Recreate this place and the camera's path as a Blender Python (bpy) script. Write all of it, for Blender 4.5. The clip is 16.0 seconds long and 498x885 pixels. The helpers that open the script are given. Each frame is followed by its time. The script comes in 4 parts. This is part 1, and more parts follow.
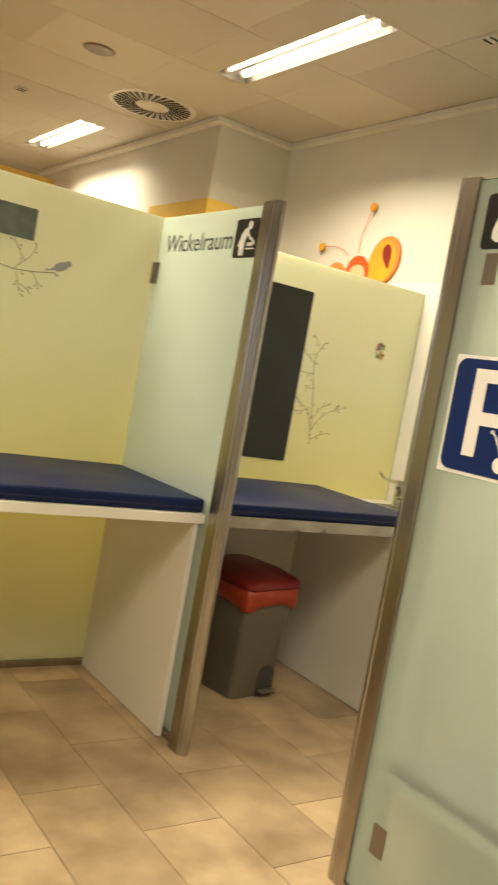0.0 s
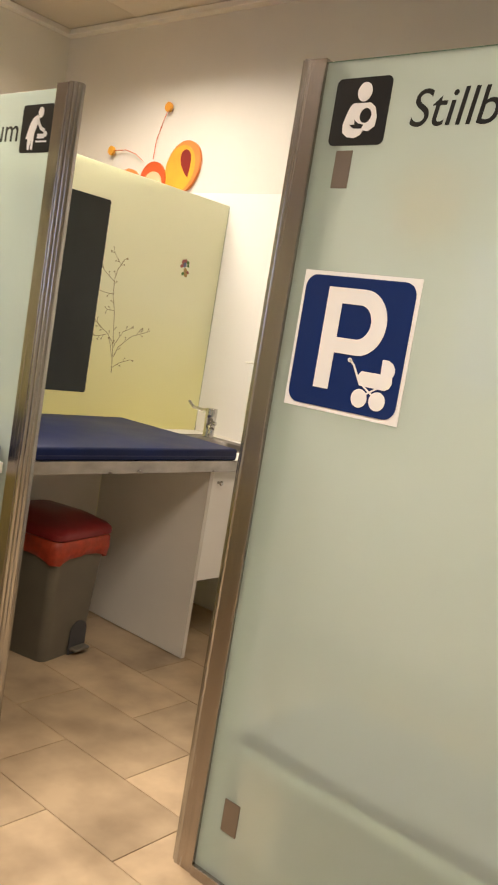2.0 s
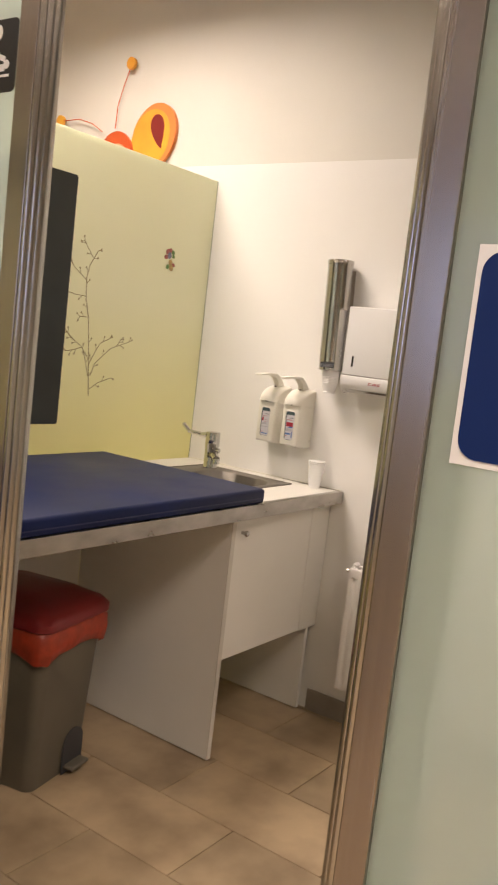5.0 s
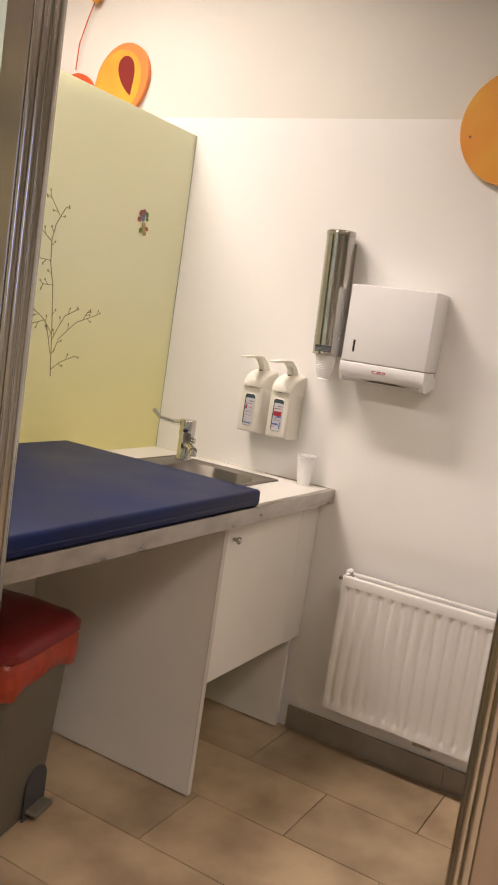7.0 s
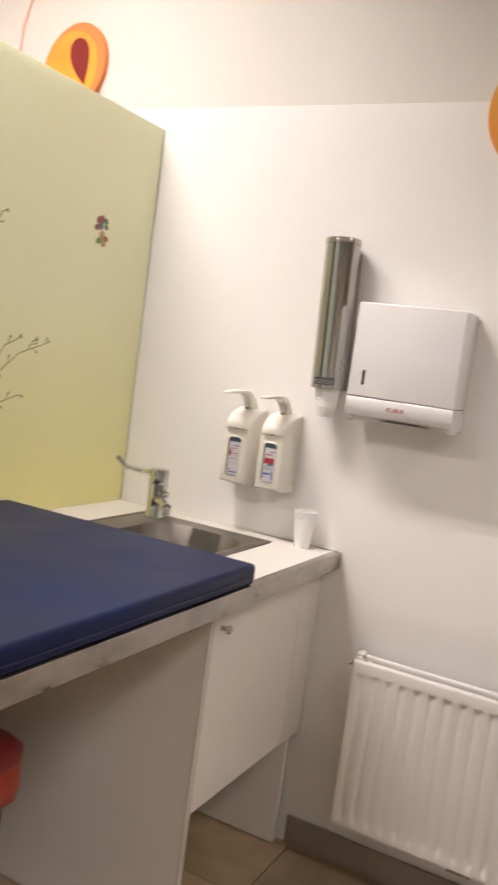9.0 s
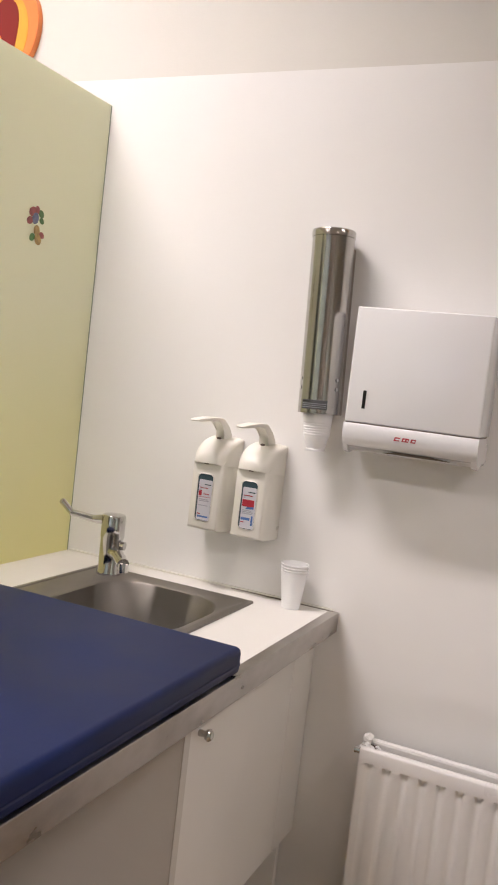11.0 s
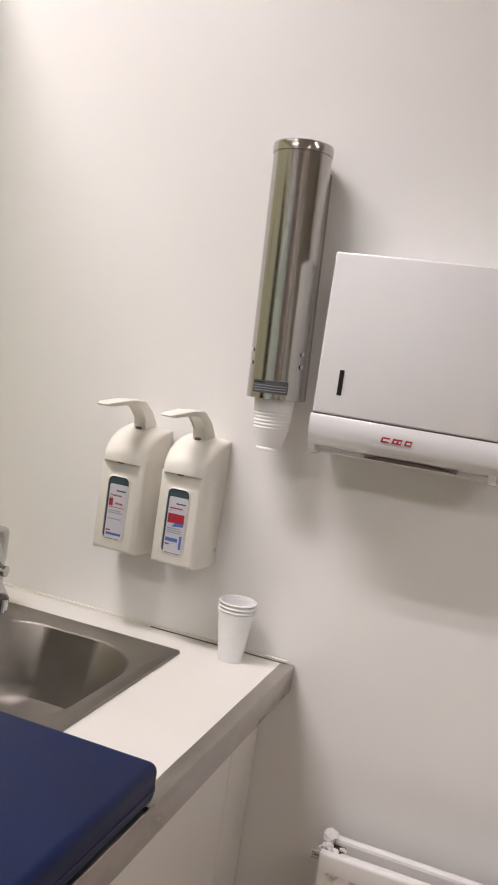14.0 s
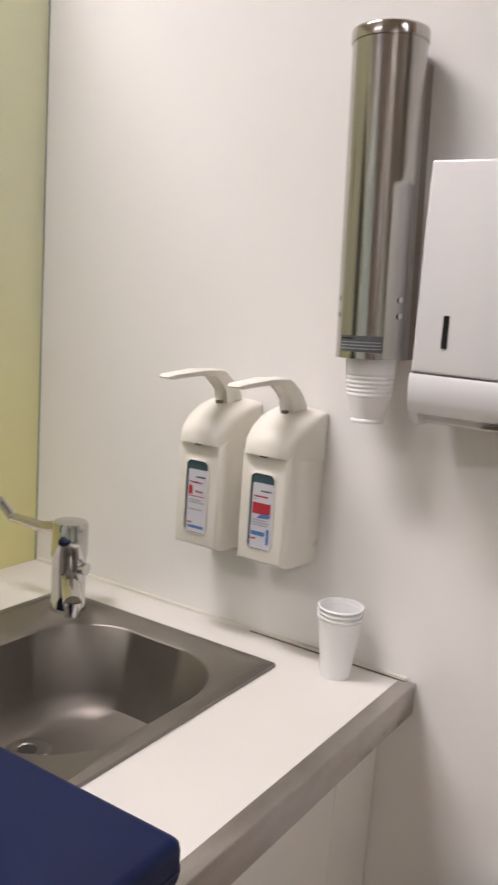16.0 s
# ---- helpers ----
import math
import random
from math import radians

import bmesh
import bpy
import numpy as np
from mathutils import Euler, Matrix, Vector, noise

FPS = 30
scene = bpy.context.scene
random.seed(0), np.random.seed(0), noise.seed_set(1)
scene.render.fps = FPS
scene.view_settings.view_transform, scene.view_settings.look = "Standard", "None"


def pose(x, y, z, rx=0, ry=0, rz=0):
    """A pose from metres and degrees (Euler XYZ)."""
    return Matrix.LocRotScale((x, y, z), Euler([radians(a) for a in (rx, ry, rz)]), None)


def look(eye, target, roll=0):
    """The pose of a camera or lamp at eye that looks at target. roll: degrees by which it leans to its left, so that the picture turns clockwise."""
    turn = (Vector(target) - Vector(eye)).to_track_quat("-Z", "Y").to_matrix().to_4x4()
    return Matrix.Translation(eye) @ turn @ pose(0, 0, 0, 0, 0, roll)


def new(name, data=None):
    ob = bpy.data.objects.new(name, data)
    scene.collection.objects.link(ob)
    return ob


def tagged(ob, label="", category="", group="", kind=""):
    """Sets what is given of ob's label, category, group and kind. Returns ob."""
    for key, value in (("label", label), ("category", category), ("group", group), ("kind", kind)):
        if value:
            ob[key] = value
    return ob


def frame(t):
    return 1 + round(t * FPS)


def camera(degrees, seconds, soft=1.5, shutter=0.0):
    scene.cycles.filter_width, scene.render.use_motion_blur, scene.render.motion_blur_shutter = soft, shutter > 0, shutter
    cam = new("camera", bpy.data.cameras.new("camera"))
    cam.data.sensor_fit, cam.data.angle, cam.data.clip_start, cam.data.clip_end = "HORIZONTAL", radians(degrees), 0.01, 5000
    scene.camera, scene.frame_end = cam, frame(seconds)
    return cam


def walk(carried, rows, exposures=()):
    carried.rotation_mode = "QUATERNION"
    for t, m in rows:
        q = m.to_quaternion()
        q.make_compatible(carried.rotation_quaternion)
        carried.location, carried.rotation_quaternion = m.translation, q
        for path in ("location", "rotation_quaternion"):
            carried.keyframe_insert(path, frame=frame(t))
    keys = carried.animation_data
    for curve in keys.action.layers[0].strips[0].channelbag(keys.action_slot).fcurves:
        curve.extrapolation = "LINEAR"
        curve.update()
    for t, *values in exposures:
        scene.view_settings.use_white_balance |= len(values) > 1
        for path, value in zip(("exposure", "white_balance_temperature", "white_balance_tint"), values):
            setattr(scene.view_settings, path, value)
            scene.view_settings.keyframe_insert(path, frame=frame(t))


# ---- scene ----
cam = camera(32.9, 16.0, soft=1.9, shutter=0.4)
PATH = [
    (0, (-0.026, 0.034, 1.38), (1.11, 1.676, 1.24), 10.2),
    (0.5, (-0.047, 0.135, 1.37), (1.292, 1.616, 1.248), 10.7),
    (1, (-0.041, 0.201, 1.364), (1.381, 1.595, 1.183), 11.5),
    (1.5, (0.016, 0.277, 1.354), (1.478, 1.618, 1.097), 10.3),
    (2, (0.117, 0.395, 1.37), (1.644, 1.665, 1.134), 9.4),
    (2.5, (0.199, 0.489, 1.358), (1.777, 1.692, 1.102), 10.2),
    (3, (0.255, 0.638, 1.362), (1.946, 1.67, 1.092), 10.3),
    (3.5, (0.272, 0.825, 1.374), (1.984, 1.839, 1.178), 8.2),
    (4, (0.301, 0.947, 1.373), (1.961, 2.042, 1.163), 7.0),
    (4.5, (0.397, 1.067, 1.379), (1.988, 2.249, 1.11), 6.3),
    (5, (0.526, 1.157, 1.379), (2.149, 2.303, 1.147), 6.6),
    (5.2, (0.552, 1.18, 1.376), (2.199, 2.292, 1.144), 7.2),
    (7.3, (0.751, 1.596, 1.361), (2.478, 2.568, 1.093), 8.4),
    (7.5, (0.8, 1.622, 1.355), (2.512, 2.619, 1.078), 7.7),
    (8, (0.929, 1.704, 1.372), (2.609, 2.759, 1.114), 6.3),
    (8.5, (1.037, 1.763, 1.361), (2.708, 2.841, 1.139), 6.5),
    (9, (1.116, 1.859, 1.365), (2.883, 2.774, 1.17), 7.7),
    (9.2, (1.166, 1.904, 1.38), (2.97, 2.748, 1.202), 7.6),
    (11.3, (1.533, 2.103, 1.376), (3.347, 2.934, 1.229), 6.5),
    (11.5, (1.573, 2.098, 1.38), (3.369, 2.967, 1.233), 6.4),
    (12, (1.642, 2.08, 1.381), (3.438, 2.943, 1.208), 6.8),
    (12.5, (1.724, 2.113, 1.389), (3.551, 2.898, 1.175), 8.0),
    (13, (1.822, 2.192, 1.393), (3.661, 2.948, 1.173), 9.0),
    (13.5, (1.9, 2.266, 1.394), (3.756, 2.983, 1.188), 8.7),
    (14, (1.945, 2.311, 1.384), (3.816, 2.983, 1.172), 8.4),
    (14.5, (1.982, 2.317, 1.376), (3.854, 2.987, 1.158), 7.7),
    (15, (2.083, 2.292, 1.404), (3.923, 3.032, 1.148), 6.7),
    (15.5, (2.18, 2.286, 1.404), (3.957, 3.151, 1.096), 5.8),
    (16, (2.237, 2.27, 1.387), (3.888, 3.344, 1.039), 4.0),
]
EXPOSURES = [(0.0, 0.16, 7300, 4), (0.5, 0.16, 6550, 8), (1.0, 0.17, 6600, 11), (2.0, 0.12, 6450, 14), (3.0, 0.04, 6400, 14), (5.0, -0.02, 6450, 19), (8.0, 0.04, 6150, 22), (8.5, 0.06, 6100, 23), (9.0, 0.06, 5900, 20), (11.5, -0.13, 5650, 21), (13.0, -0.2, 5550, 20), (16.0, -0.21, 5550, 20)]
walk(cam, [(t, look(eye, target, roll)) for t, eye, target, roll in PATH], EXPOSURES)


# ---- light ----
CEIL = 3.03
WALL = 3.31
LAMP_POWER = 27.0
world = bpy.data.worlds.new("world")
scene.world = world
world.use_nodes = True
world.node_tree.nodes["Background"].inputs[0].default_value = (0.75, 0.85, 1.0, 1)
world.node_tree.nodes["Background"].inputs[1].default_value = 0.3


def area_lamp(name, x, y, z, wx, wy, power, colour):
    data = bpy.data.lights.new(name, "AREA")
    data.shape, data.size, data.size_y, data.energy, data.color = "RECTANGLE", wx, wy, power, colour
    data.spread = radians(140)
    ob = new(name, data)
    ob.location = (x, y, z)
    return ob


# only the first two are known; the rest are unseen, added to brighten the room
LAMPS = [(2.35, 3.65), (2.29, 6.7), (2.35, 0.45), (0.415, 0.45), (0.415, 3.65), (0.415, 6.7), (-1.52, 0.45), (-1.52, 3.65)]
SHARES = [0.92, 0.75, 0.32, 0.95, 0.75, 0.6, 0.7, 0.5]
for (lx, ly), share in zip(LAMPS, SHARES):
    for dx in (-0.048, 0.048):
        area_lamp("tube_light", lx + dx, ly, CEIL + 0.007, 0.036, 1.12, LAMP_POWER * share, (1.0, 0.87, 0.70))


# ---- materials ----
def material(name, colour, rough=0.5, metal=0.0, vary=0.06, scale=6.0, bump=0.0, bump_scale=120.0, coat=0.0,
             second=None, stretch=(1, 1, 1), per_piece=0.0, spec=0.5, rough_vary=0.1, island=0.0, world_space=False):
    m = bpy.data.materials.new(name)
    m.use_nodes = True
    nt = m.node_tree
    b = nt.nodes["Principled BSDF"]
    b.inputs["Metallic"].default_value = metal
    b.inputs["Specular IOR Level"].default_value = spec
    b.inputs["Coat Weight"].default_value = coat
    co = nt.nodes.new("ShaderNodeTexCoord")
    mp = nt.nodes.new("ShaderNodeMapping")
    mp.inputs["Scale"].default_value = stretch
    if world_space:
        where = nt.nodes.new("ShaderNodeNewGeometry")
        nt.links.new(where.outputs["Position"], mp.inputs[0])
    else:
        nt.links.new(co.outputs["Object"], mp.inputs[0])
    big = nt.nodes.new("ShaderNodeTexNoise")
    big.inputs["Scale"].default_value, big.inputs["Detail"].default_value = scale, 6
    nt.links.new(mp.outputs[0], big.inputs["Vector"])
    mix = nt.nodes.new("ShaderNodeMix")
    mix.data_type = "RGBA"
    dark = second or tuple(c * (1 - 2 * vary) for c in colour)
    lite = colour if second else tuple(min(1, c * (1 + vary)) for c in colour)
    mix.inputs[6].default_value, mix.inputs[7].default_value = (*dark, 1), (*lite, 1)
    ramp = nt.nodes.new("ShaderNodeMapRange")
    ramp.inputs[1].default_value, ramp.inputs[2].default_value = 0.32, 0.66
    nt.links.new(big.outputs[0], ramp.inputs[0])
    nt.links.new(ramp.outputs[0], mix.inputs[0])
    out = mix.outputs[2]
    if per_piece:
        info = nt.nodes.new("ShaderNodeObjectInfo")
        hsv = nt.nodes.new("ShaderNodeHueSaturation")
        mr = nt.nodes.new("ShaderNodeMapRange")
        mr.inputs[3].default_value, mr.inputs[4].default_value = 1 - per_piece, 1 + per_piece
        nt.links.new(info.outputs["Random"], mr.inputs[0])
        nt.links.new(mr.outputs[0], hsv.inputs["Value"])
        nt.links.new(out, hsv.inputs["Color"])
        out = hsv.outputs[0]
    if island:
        geo = nt.nodes.new("ShaderNodeNewGeometry")
        hsv = nt.nodes.new("ShaderNodeHueSaturation")
        mr = nt.nodes.new("ShaderNodeMapRange")
        mr.inputs[3].default_value, mr.inputs[4].default_value = 1 - island, 1 + island
        nt.links.new(geo.outputs["Random Per Island"], mr.inputs[0])
        nt.links.new(mr.outputs[0], hsv.inputs["Value"])
        nt.links.new(out, hsv.inputs["Color"])
        out = hsv.outputs[0]
    nt.links.new(out, b.inputs["Base Color"])
    fine = nt.nodes.new("ShaderNodeTexNoise")
    fine.inputs["Scale"].default_value, fine.inputs["Detail"].default_value = bump_scale, 4
    nt.links.new(mp.outputs[0], fine.inputs["Vector"])
    rr = nt.nodes.new("ShaderNodeMapRange")
    rr.inputs[3].default_value = max(0.02, rough - rough_vary)
    rr.inputs[4].default_value = min(1, rough + rough_vary)
    nt.links.new(big.outputs[0], rr.inputs[0])
    nt.links.new(rr.outputs[0], b.inputs["Roughness"])
    if bump:
        bp = nt.nodes.new("ShaderNodeBump")
        bp.inputs["Strength"].default_value, bp.inputs["Distance"].default_value = bump, 0.002
        nt.links.new(fine.outputs[0], bp.inputs["Height"])
        nt.links.new(bp.outputs[0], b.inputs["Normal"])
    return m


def frosted(name, colour, low=None, z0=0.9, z1=1.9, clear=0.35, rough=0.4, through_light=0.4):
    """Satin glass; low: the colour of a printed film that fades out upwards."""
    m = material(name, colour, rough, vary=0.01, scale=2.0, coat=0.35, rough_vary=0.0)
    nt = m.node_tree
    b = nt.nodes["Principled BSDF"]
    b.inputs["Transmission Weight"].default_value = clear
    b.inputs["IOR"].default_value = 1.18
    b.inputs["Coat Roughness"].default_value = 0.05
    tr = nt.nodes.new("ShaderNodeBsdfTranslucent")
    tr.inputs[0].default_value = (*colour, 1)
    blend = nt.nodes.new("ShaderNodeMixShader")
    blend.inputs[0].default_value = through_light
    outp = nt.nodes["Material Output"]
    nt.links.new(b.outputs[0], blend.inputs[1])
    nt.links.new(tr.outputs[0], blend.inputs[2])
    nt.links.new(blend.outputs[0], outp.inputs[0])
    if low:
        geo = nt.nodes.new("ShaderNodeNewGeometry")
        sep = nt.nodes.new("ShaderNodeSeparateXYZ")
        nt.links.new(geo.outputs["Position"], sep.inputs[0])
        mr = nt.nodes.new("ShaderNodeMapRange")
        mr.inputs[1].default_value, mr.inputs[2].default_value = 0.0, 2.0
        nt.links.new(sep.outputs[2], mr.inputs[0])
        mix = nt.nodes.new("ShaderNodeValToRGB")
        stops = mix.color_ramp.elements
        # duller below z0: shade under the worktops, put into the colour
        stops[0].position, stops[0].color = 0.0, (0.66, 0.66, 0.5, 1)
        stops[1].position, stops[1].color = z1 / 2, (*colour, 1)
        mid = stops.new(z0 / 2)
        mid.color = (*low, 1)
        nt.links.new(mr.outputs[0], mix.inputs[0])
        nt.links.new(mix.outputs[0], b.inputs["Base Color"])
        nt.links.new(mix.outputs[0], tr.inputs[0])
    return m


def glow(name, colour, strength):
    m = bpy.data.materials.new(name)
    m.use_nodes = True
    b = m.node_tree.nodes["Principled BSDF"]
    b.inputs["Base Color"].default_value = (*colour, 1)
    b.inputs["Emission Color"].default_value = (*colour, 1)
    b.inputs["Emission Strength"].default_value = strength
    return m


M_WALL = material("wall_paint", (0.68, 0.66, 0.61), 0.8, vary=0.03, scale=1.5, bump=0.12, bump_scale=220)
M_DADO = material("washable_wall_paint", (0.80, 0.79, 0.77), 0.46, vary=0.02, scale=1.2, bump=0.06, bump_scale=160)
M_YELLOW_WALL = material("yellow_wall_paint", (0.72, 0.5, 0.12), 0.8, vary=0.04, scale=2)
M_CEIL = material("ceiling_panel", (0.56, 0.52, 0.45), 0.6, island=0.1, vary=0.03, scale=1.0, bump=0.2, bump_scale=300)
M_TRIM = material("ceiling_trim", (0.72, 0.7, 0.67), 0.5, vary=0.03)
M_GROUT = material("grout", (0.2, 0.16, 0.12), 0.9, vary=0.1)
M_TILE = material("stone_tile", (0.51, 0.385, 0.245), 0.36, scale=4.5, second=(0.29, 0.21, 0.13), bump=0.03,
                  bump_scale=60, per_piece=0.17, world_space=True, rough_vary=0.08)
M_SKIRT = material("skirting_tile", (0.3, 0.26, 0.22), 0.4, vary=0.08, scale=9)
M_STEEL = material("brushed_steel", (0.38, 0.34, 0.305), 0.26, 1.0, vary=0.03, scale=3, stretch=(30, 30, 0.5), rough_vary=0.04)
M_STEEL_TUBE = material("polished_steel", (0.47, 0.455, 0.43), 0.17, 1.0, vary=0.03, scale=12, stretch=(10, 10, 0.1),
                        rough_vary=0.02)
M_SINK = material("sink_steel", (0.27, 0.25, 0.225), 0.5, 1.0, vary=0.04, scale=14, rough_vary=0.03)
M_EDGE = material("worn_metal_edging", (0.52, 0.495, 0.465), 0.36, 1.0, second=(0.37, 0.345, 0.315), scale=11, stretch=(1, 2, 2), rough_vary=0.25, bump=0.12, bump_scale=30)
M_CHROME = material("chrome", (0.8, 0.8, 0.8), 0.06, 1.0, vary=0.01, rough_vary=0.03)
# darker than M_CHROME: the tap's dark reflections are put into its base colour
M_TAP = material("darkened_chrome", (0.6, 0.59, 0.58), 0.09, 1.0, vary=0.05, scale=20, rough_vary=0.04)
M_CLAMP = material("satin_clamp", (0.2, 0.165, 0.13), 0.4, 0.6, vary=0.05)
M_LAMINATE = material("white_laminate", (0.74, 0.72, 0.68), 0.42, vary=0.02, scale=3, bump=0.03, bump_scale=180)
M_LAM_EDGE = material("laminate_edge", (0.6, 0.57, 0.52), 0.5, vary=0.06)
M_BLUE = material("navy_vinyl", (0.0035, 0.011, 0.062), 0.48, vary=0.12, scale=5, bump=0.12, bump_scale=420, spec=0.24)
M_SEAM = material("navy_piping", (0.012, 0.018, 0.07), 0.45, vary=0.1)
M_BOARD = material("slate_board", (0.015, 0.021, 0.02), 0.35, vary=0.15, scale=4)
M_PRINT = material("printed_twig", (0.31, 0.27, 0.16), 0.6, vary=0.2, scale=30)
M_BIN = material("grey_plastic", (0.125, 0.11, 0.084), 0.5, vary=0.05, scale=8, bump=0.1, bump_scale=350)
M_RECESS_SHADE = material("recess_shade", (0.05, 0.05, 0.055), 0.55, vary=0.1)
M_LID = material("dark_red_plastic", (0.19, 0.01, 0.011), 0.4, vary=0.08, scale=8)
M_BAG = material("orange_bag", (0.34, 0.038, 0.013), 0.4, vary=0.15, scale=30, bump=0.5, bump_scale=40)
M_WHITE = material("white_plastic", (0.78, 0.78, 0.79), 0.16, vary=0.01, coat=0.45, rough_vary=0.04)
M_CREAM = material("cream_plastic", (0.76, 0.74, 0.67), 0.3, vary=0.02)
M_CUP = material("white_cup", (0.85, 0.85, 0.85), 0.35, vary=0.01)
M_ENAMEL = material("radiator_enamel", (0.79, 0.77, 0.75), 0.3, vary=0.006, scale=4)
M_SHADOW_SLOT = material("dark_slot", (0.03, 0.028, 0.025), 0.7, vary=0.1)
M_SLOT = material("shaded_paper_slot", (0.14, 0.11, 0.09), 0.7, vary=0.1)
M_SIGN_BLUE = material("sign_blue", (0.003, 0.02, 0.12), 0.5, vary=0.03, spec=0.25)
M_SIGN_WHITE = material("sign_white", (0.85, 0.84, 0.83), 0.35, vary=0.01)
M_SIGN_DARK = material("sign_dark", (0.011, 0.0105, 0.009), 0.45, vary=0.05, spec=0.3)
M_LABEL = material("bottle_label_paper", (0.56, 0.56, 0.6), 0.4, vary=0.03)
M_RED = material("label_red", (0.36, 0.025, 0.04), 0.4, vary=0.02)
M_LBLUE = material("label_blue", (0.08, 0.17, 0.42), 0.4, vary=0.02)
M_TEAL = material("label_teal", (0.04, 0.075, 0.09), 0.4, vary=0.02)
M_GREYTXT = material("label_grey", (0.35, 0.36, 0.4), 0.5, vary=0.02)
M_ORANGE = material("orange_paint", (0.78, 0.24, 0.06), 0.45, vary=0.04)
M_AMBER = material("amber_paint", (0.72, 0.38, 0.035), 0.45, second=(0.72, 0.27, 0.03), scale=5)
M_ORANGE_RED = material("red_orange_paint", (0.55, 0.09, 0.02), 0.45, vary=0.04)
M_MAROON = material("maroon_paint", (0.2, 0.015, 0.012), 0.45, vary=0.04)
M_SKIN = material("peach_paint", (0.8, 0.48, 0.3), 0.5, vary=0.02)
M_RUST = material("bare_rusty_metal", (0.1, 0.065, 0.045), 0.7, 0.3, vary=0.3, scale=60)
M_PETAL = material("sticker_pink", (0.36, 0.10, 0.09), 0.5, vary=0.2, scale=90)
M_MAUVE = material("sticker_blue", (0.16, 0.18, 0.3), 0.5, vary=0.2, scale=90)
M_OCHRE = material("sticker_ochre", (0.45, 0.3, 0.1), 0.5, vary=0.2, scale=90)
M_LEAF = material("sticker_green", (0.1, 0.22, 0.06), 0.5, vary=0.1)
M_TUBE = glow("lamp_tube", (1.0, 0.93, 0.8), 4.0)
M_REFLECT = material("lamp_reflector", (0.5, 0.48, 0.44), 0.35, 0.3, vary=0.02)
M_SKYGLOW = glow("daylight_backdrop", (0.62, 0.72, 1.0), 2.2)
M_CURTAIN = material("pale_curtain", (0.7, 0.68, 0.62), 0.85, vary=0.05, scale=8)
M_FROST = frosted("frosted_glass", (0.78, 0.875, 0.825), clear=0.7, rough=0.26, through_light=0.33)
M_YGLASS = frosted("yellow_print_glass", (0.865, 0.885, 0.73), (0.875, 0.865, 0.5), 0.82, 1.5, clear=0.08, rough=0.3, through_light=0.44)
M_GEDGE = material("glass_edge", (0.12, 0.2, 0.15), 0.2, vary=0.05)


# ---- mesh helpers ----
def part(name, bm, mat, parent, label="", smooth=False):
    me = bpy.data.meshes.new(name)
    bmesh.ops.recalc_face_normals(bm, faces=bm.faces)
    bm.to_mesh(me)
    bm.free()
    me.materials.append(mat)
    if smooth:
        for p in me.polygons:
            p.use_smooth = True
        me.set_sharp_from_angle(angle=radians(48))
    ob = new(name, me)
    ob.parent = parent
    if label:
        tagged(ob, label)
    return ob


def thing(name, m, label, category, group="", kind=""):
    ob = new(name)
    ob.empty_display_size = 0.05
    ob.matrix_world = m
    return tagged(ob, label, category, group, kind)


def solo(name, bm, mat, label="", category="", kind="", smooth=False, m=None):
    ob = part(name, bm, mat, None, "", smooth)
    if m is not None:
        ob.matrix_world = m
    return tagged(ob, label, category, "", kind)


def structure(name, bm, mat, label=""):
    return solo(name, bm, mat, label, "", "structure")


def box(bm, x0, x1, y0, y1, z0, z1, bevel=0.0, seg=2):
    vs = bmesh.ops.create_cube(bm, size=1)["verts"]
    for v in vs:
        v.co = Vector(((x0 + x1) / 2 + v.co.x * (x1 - x0), (y0 + y1) / 2 + v.co.y * (y1 - y0), (z0 + z1) / 2 + v.co.z * (z1 - z0)))
    if bevel:
        es = list({e for v in vs for e in v.link_edges})
        bmesh.ops.bevel(bm, geom=es, offset=bevel, segments=seg, affect="EDGES", profile=0.5)
    return bm


def boxes(*rows, bevel=0.0):
    bm = bmesh.new()
    for r in rows:
        box(bm, *r, bevel=bevel)
    return bm


def rod(bm, a, b, r0, r1=None, seg=12, caps=True):
    a, b = Vector(a), Vector(b)
    d = b - a
    m = Matrix.Translation((a + b) / 2) @ d.to_track_quat("Z", "Y").to_matrix().to_4x4()
    bmesh.ops.create_cone(bm, cap_ends=caps, segments=seg, radius1=r0, radius2=r0 if r1 is None else r1, depth=d.length, matrix=m)
    return bm


def path_tube(bm, pts, r, seg=8):
    for a, b in zip(pts, pts[1:]):
        rod(bm, a, b, r, r, seg)
    for p in pts[1:-1]:
        bmesh.ops.create_icosphere(bm, subdivisions=1, radius=r, matrix=Matrix.Translation(p))
    return bm


def lathe(bm, profile, seg=24, centre=(0, 0, 0)):
    rings = []
    for r, z in profile:
        rings.append([bm.verts.new((centre[0] + r * math.cos(2 * math.pi * i / seg), centre[1] + r * math.sin(2 * math.pi * i / seg), centre[2] + z)) for i in range(seg)])
    for p, q in zip(rings, rings[1:]):
        for i in range(seg):
            bm.faces.new((p[i], p[(i + 1) % seg], q[(i + 1) % seg], q[i]))
    return bm


def prism(bm, outline, n0, n1):
    """A flat shape (u, v) given depth from n0 to n1."""
    a = [bm.verts.new((u, v, n0)) for u, v in outline]
    b = [bm.verts.new((u, v, n1)) for u, v in outline]
    bm.faces.new(list(reversed(a)))
    bm.faces.new(b)
    k = len(a)
    for i in range(k):
        bm.faces.new((a[i], a[(i + 1) % k], b[(i + 1) % k], b[i]))
    return bm


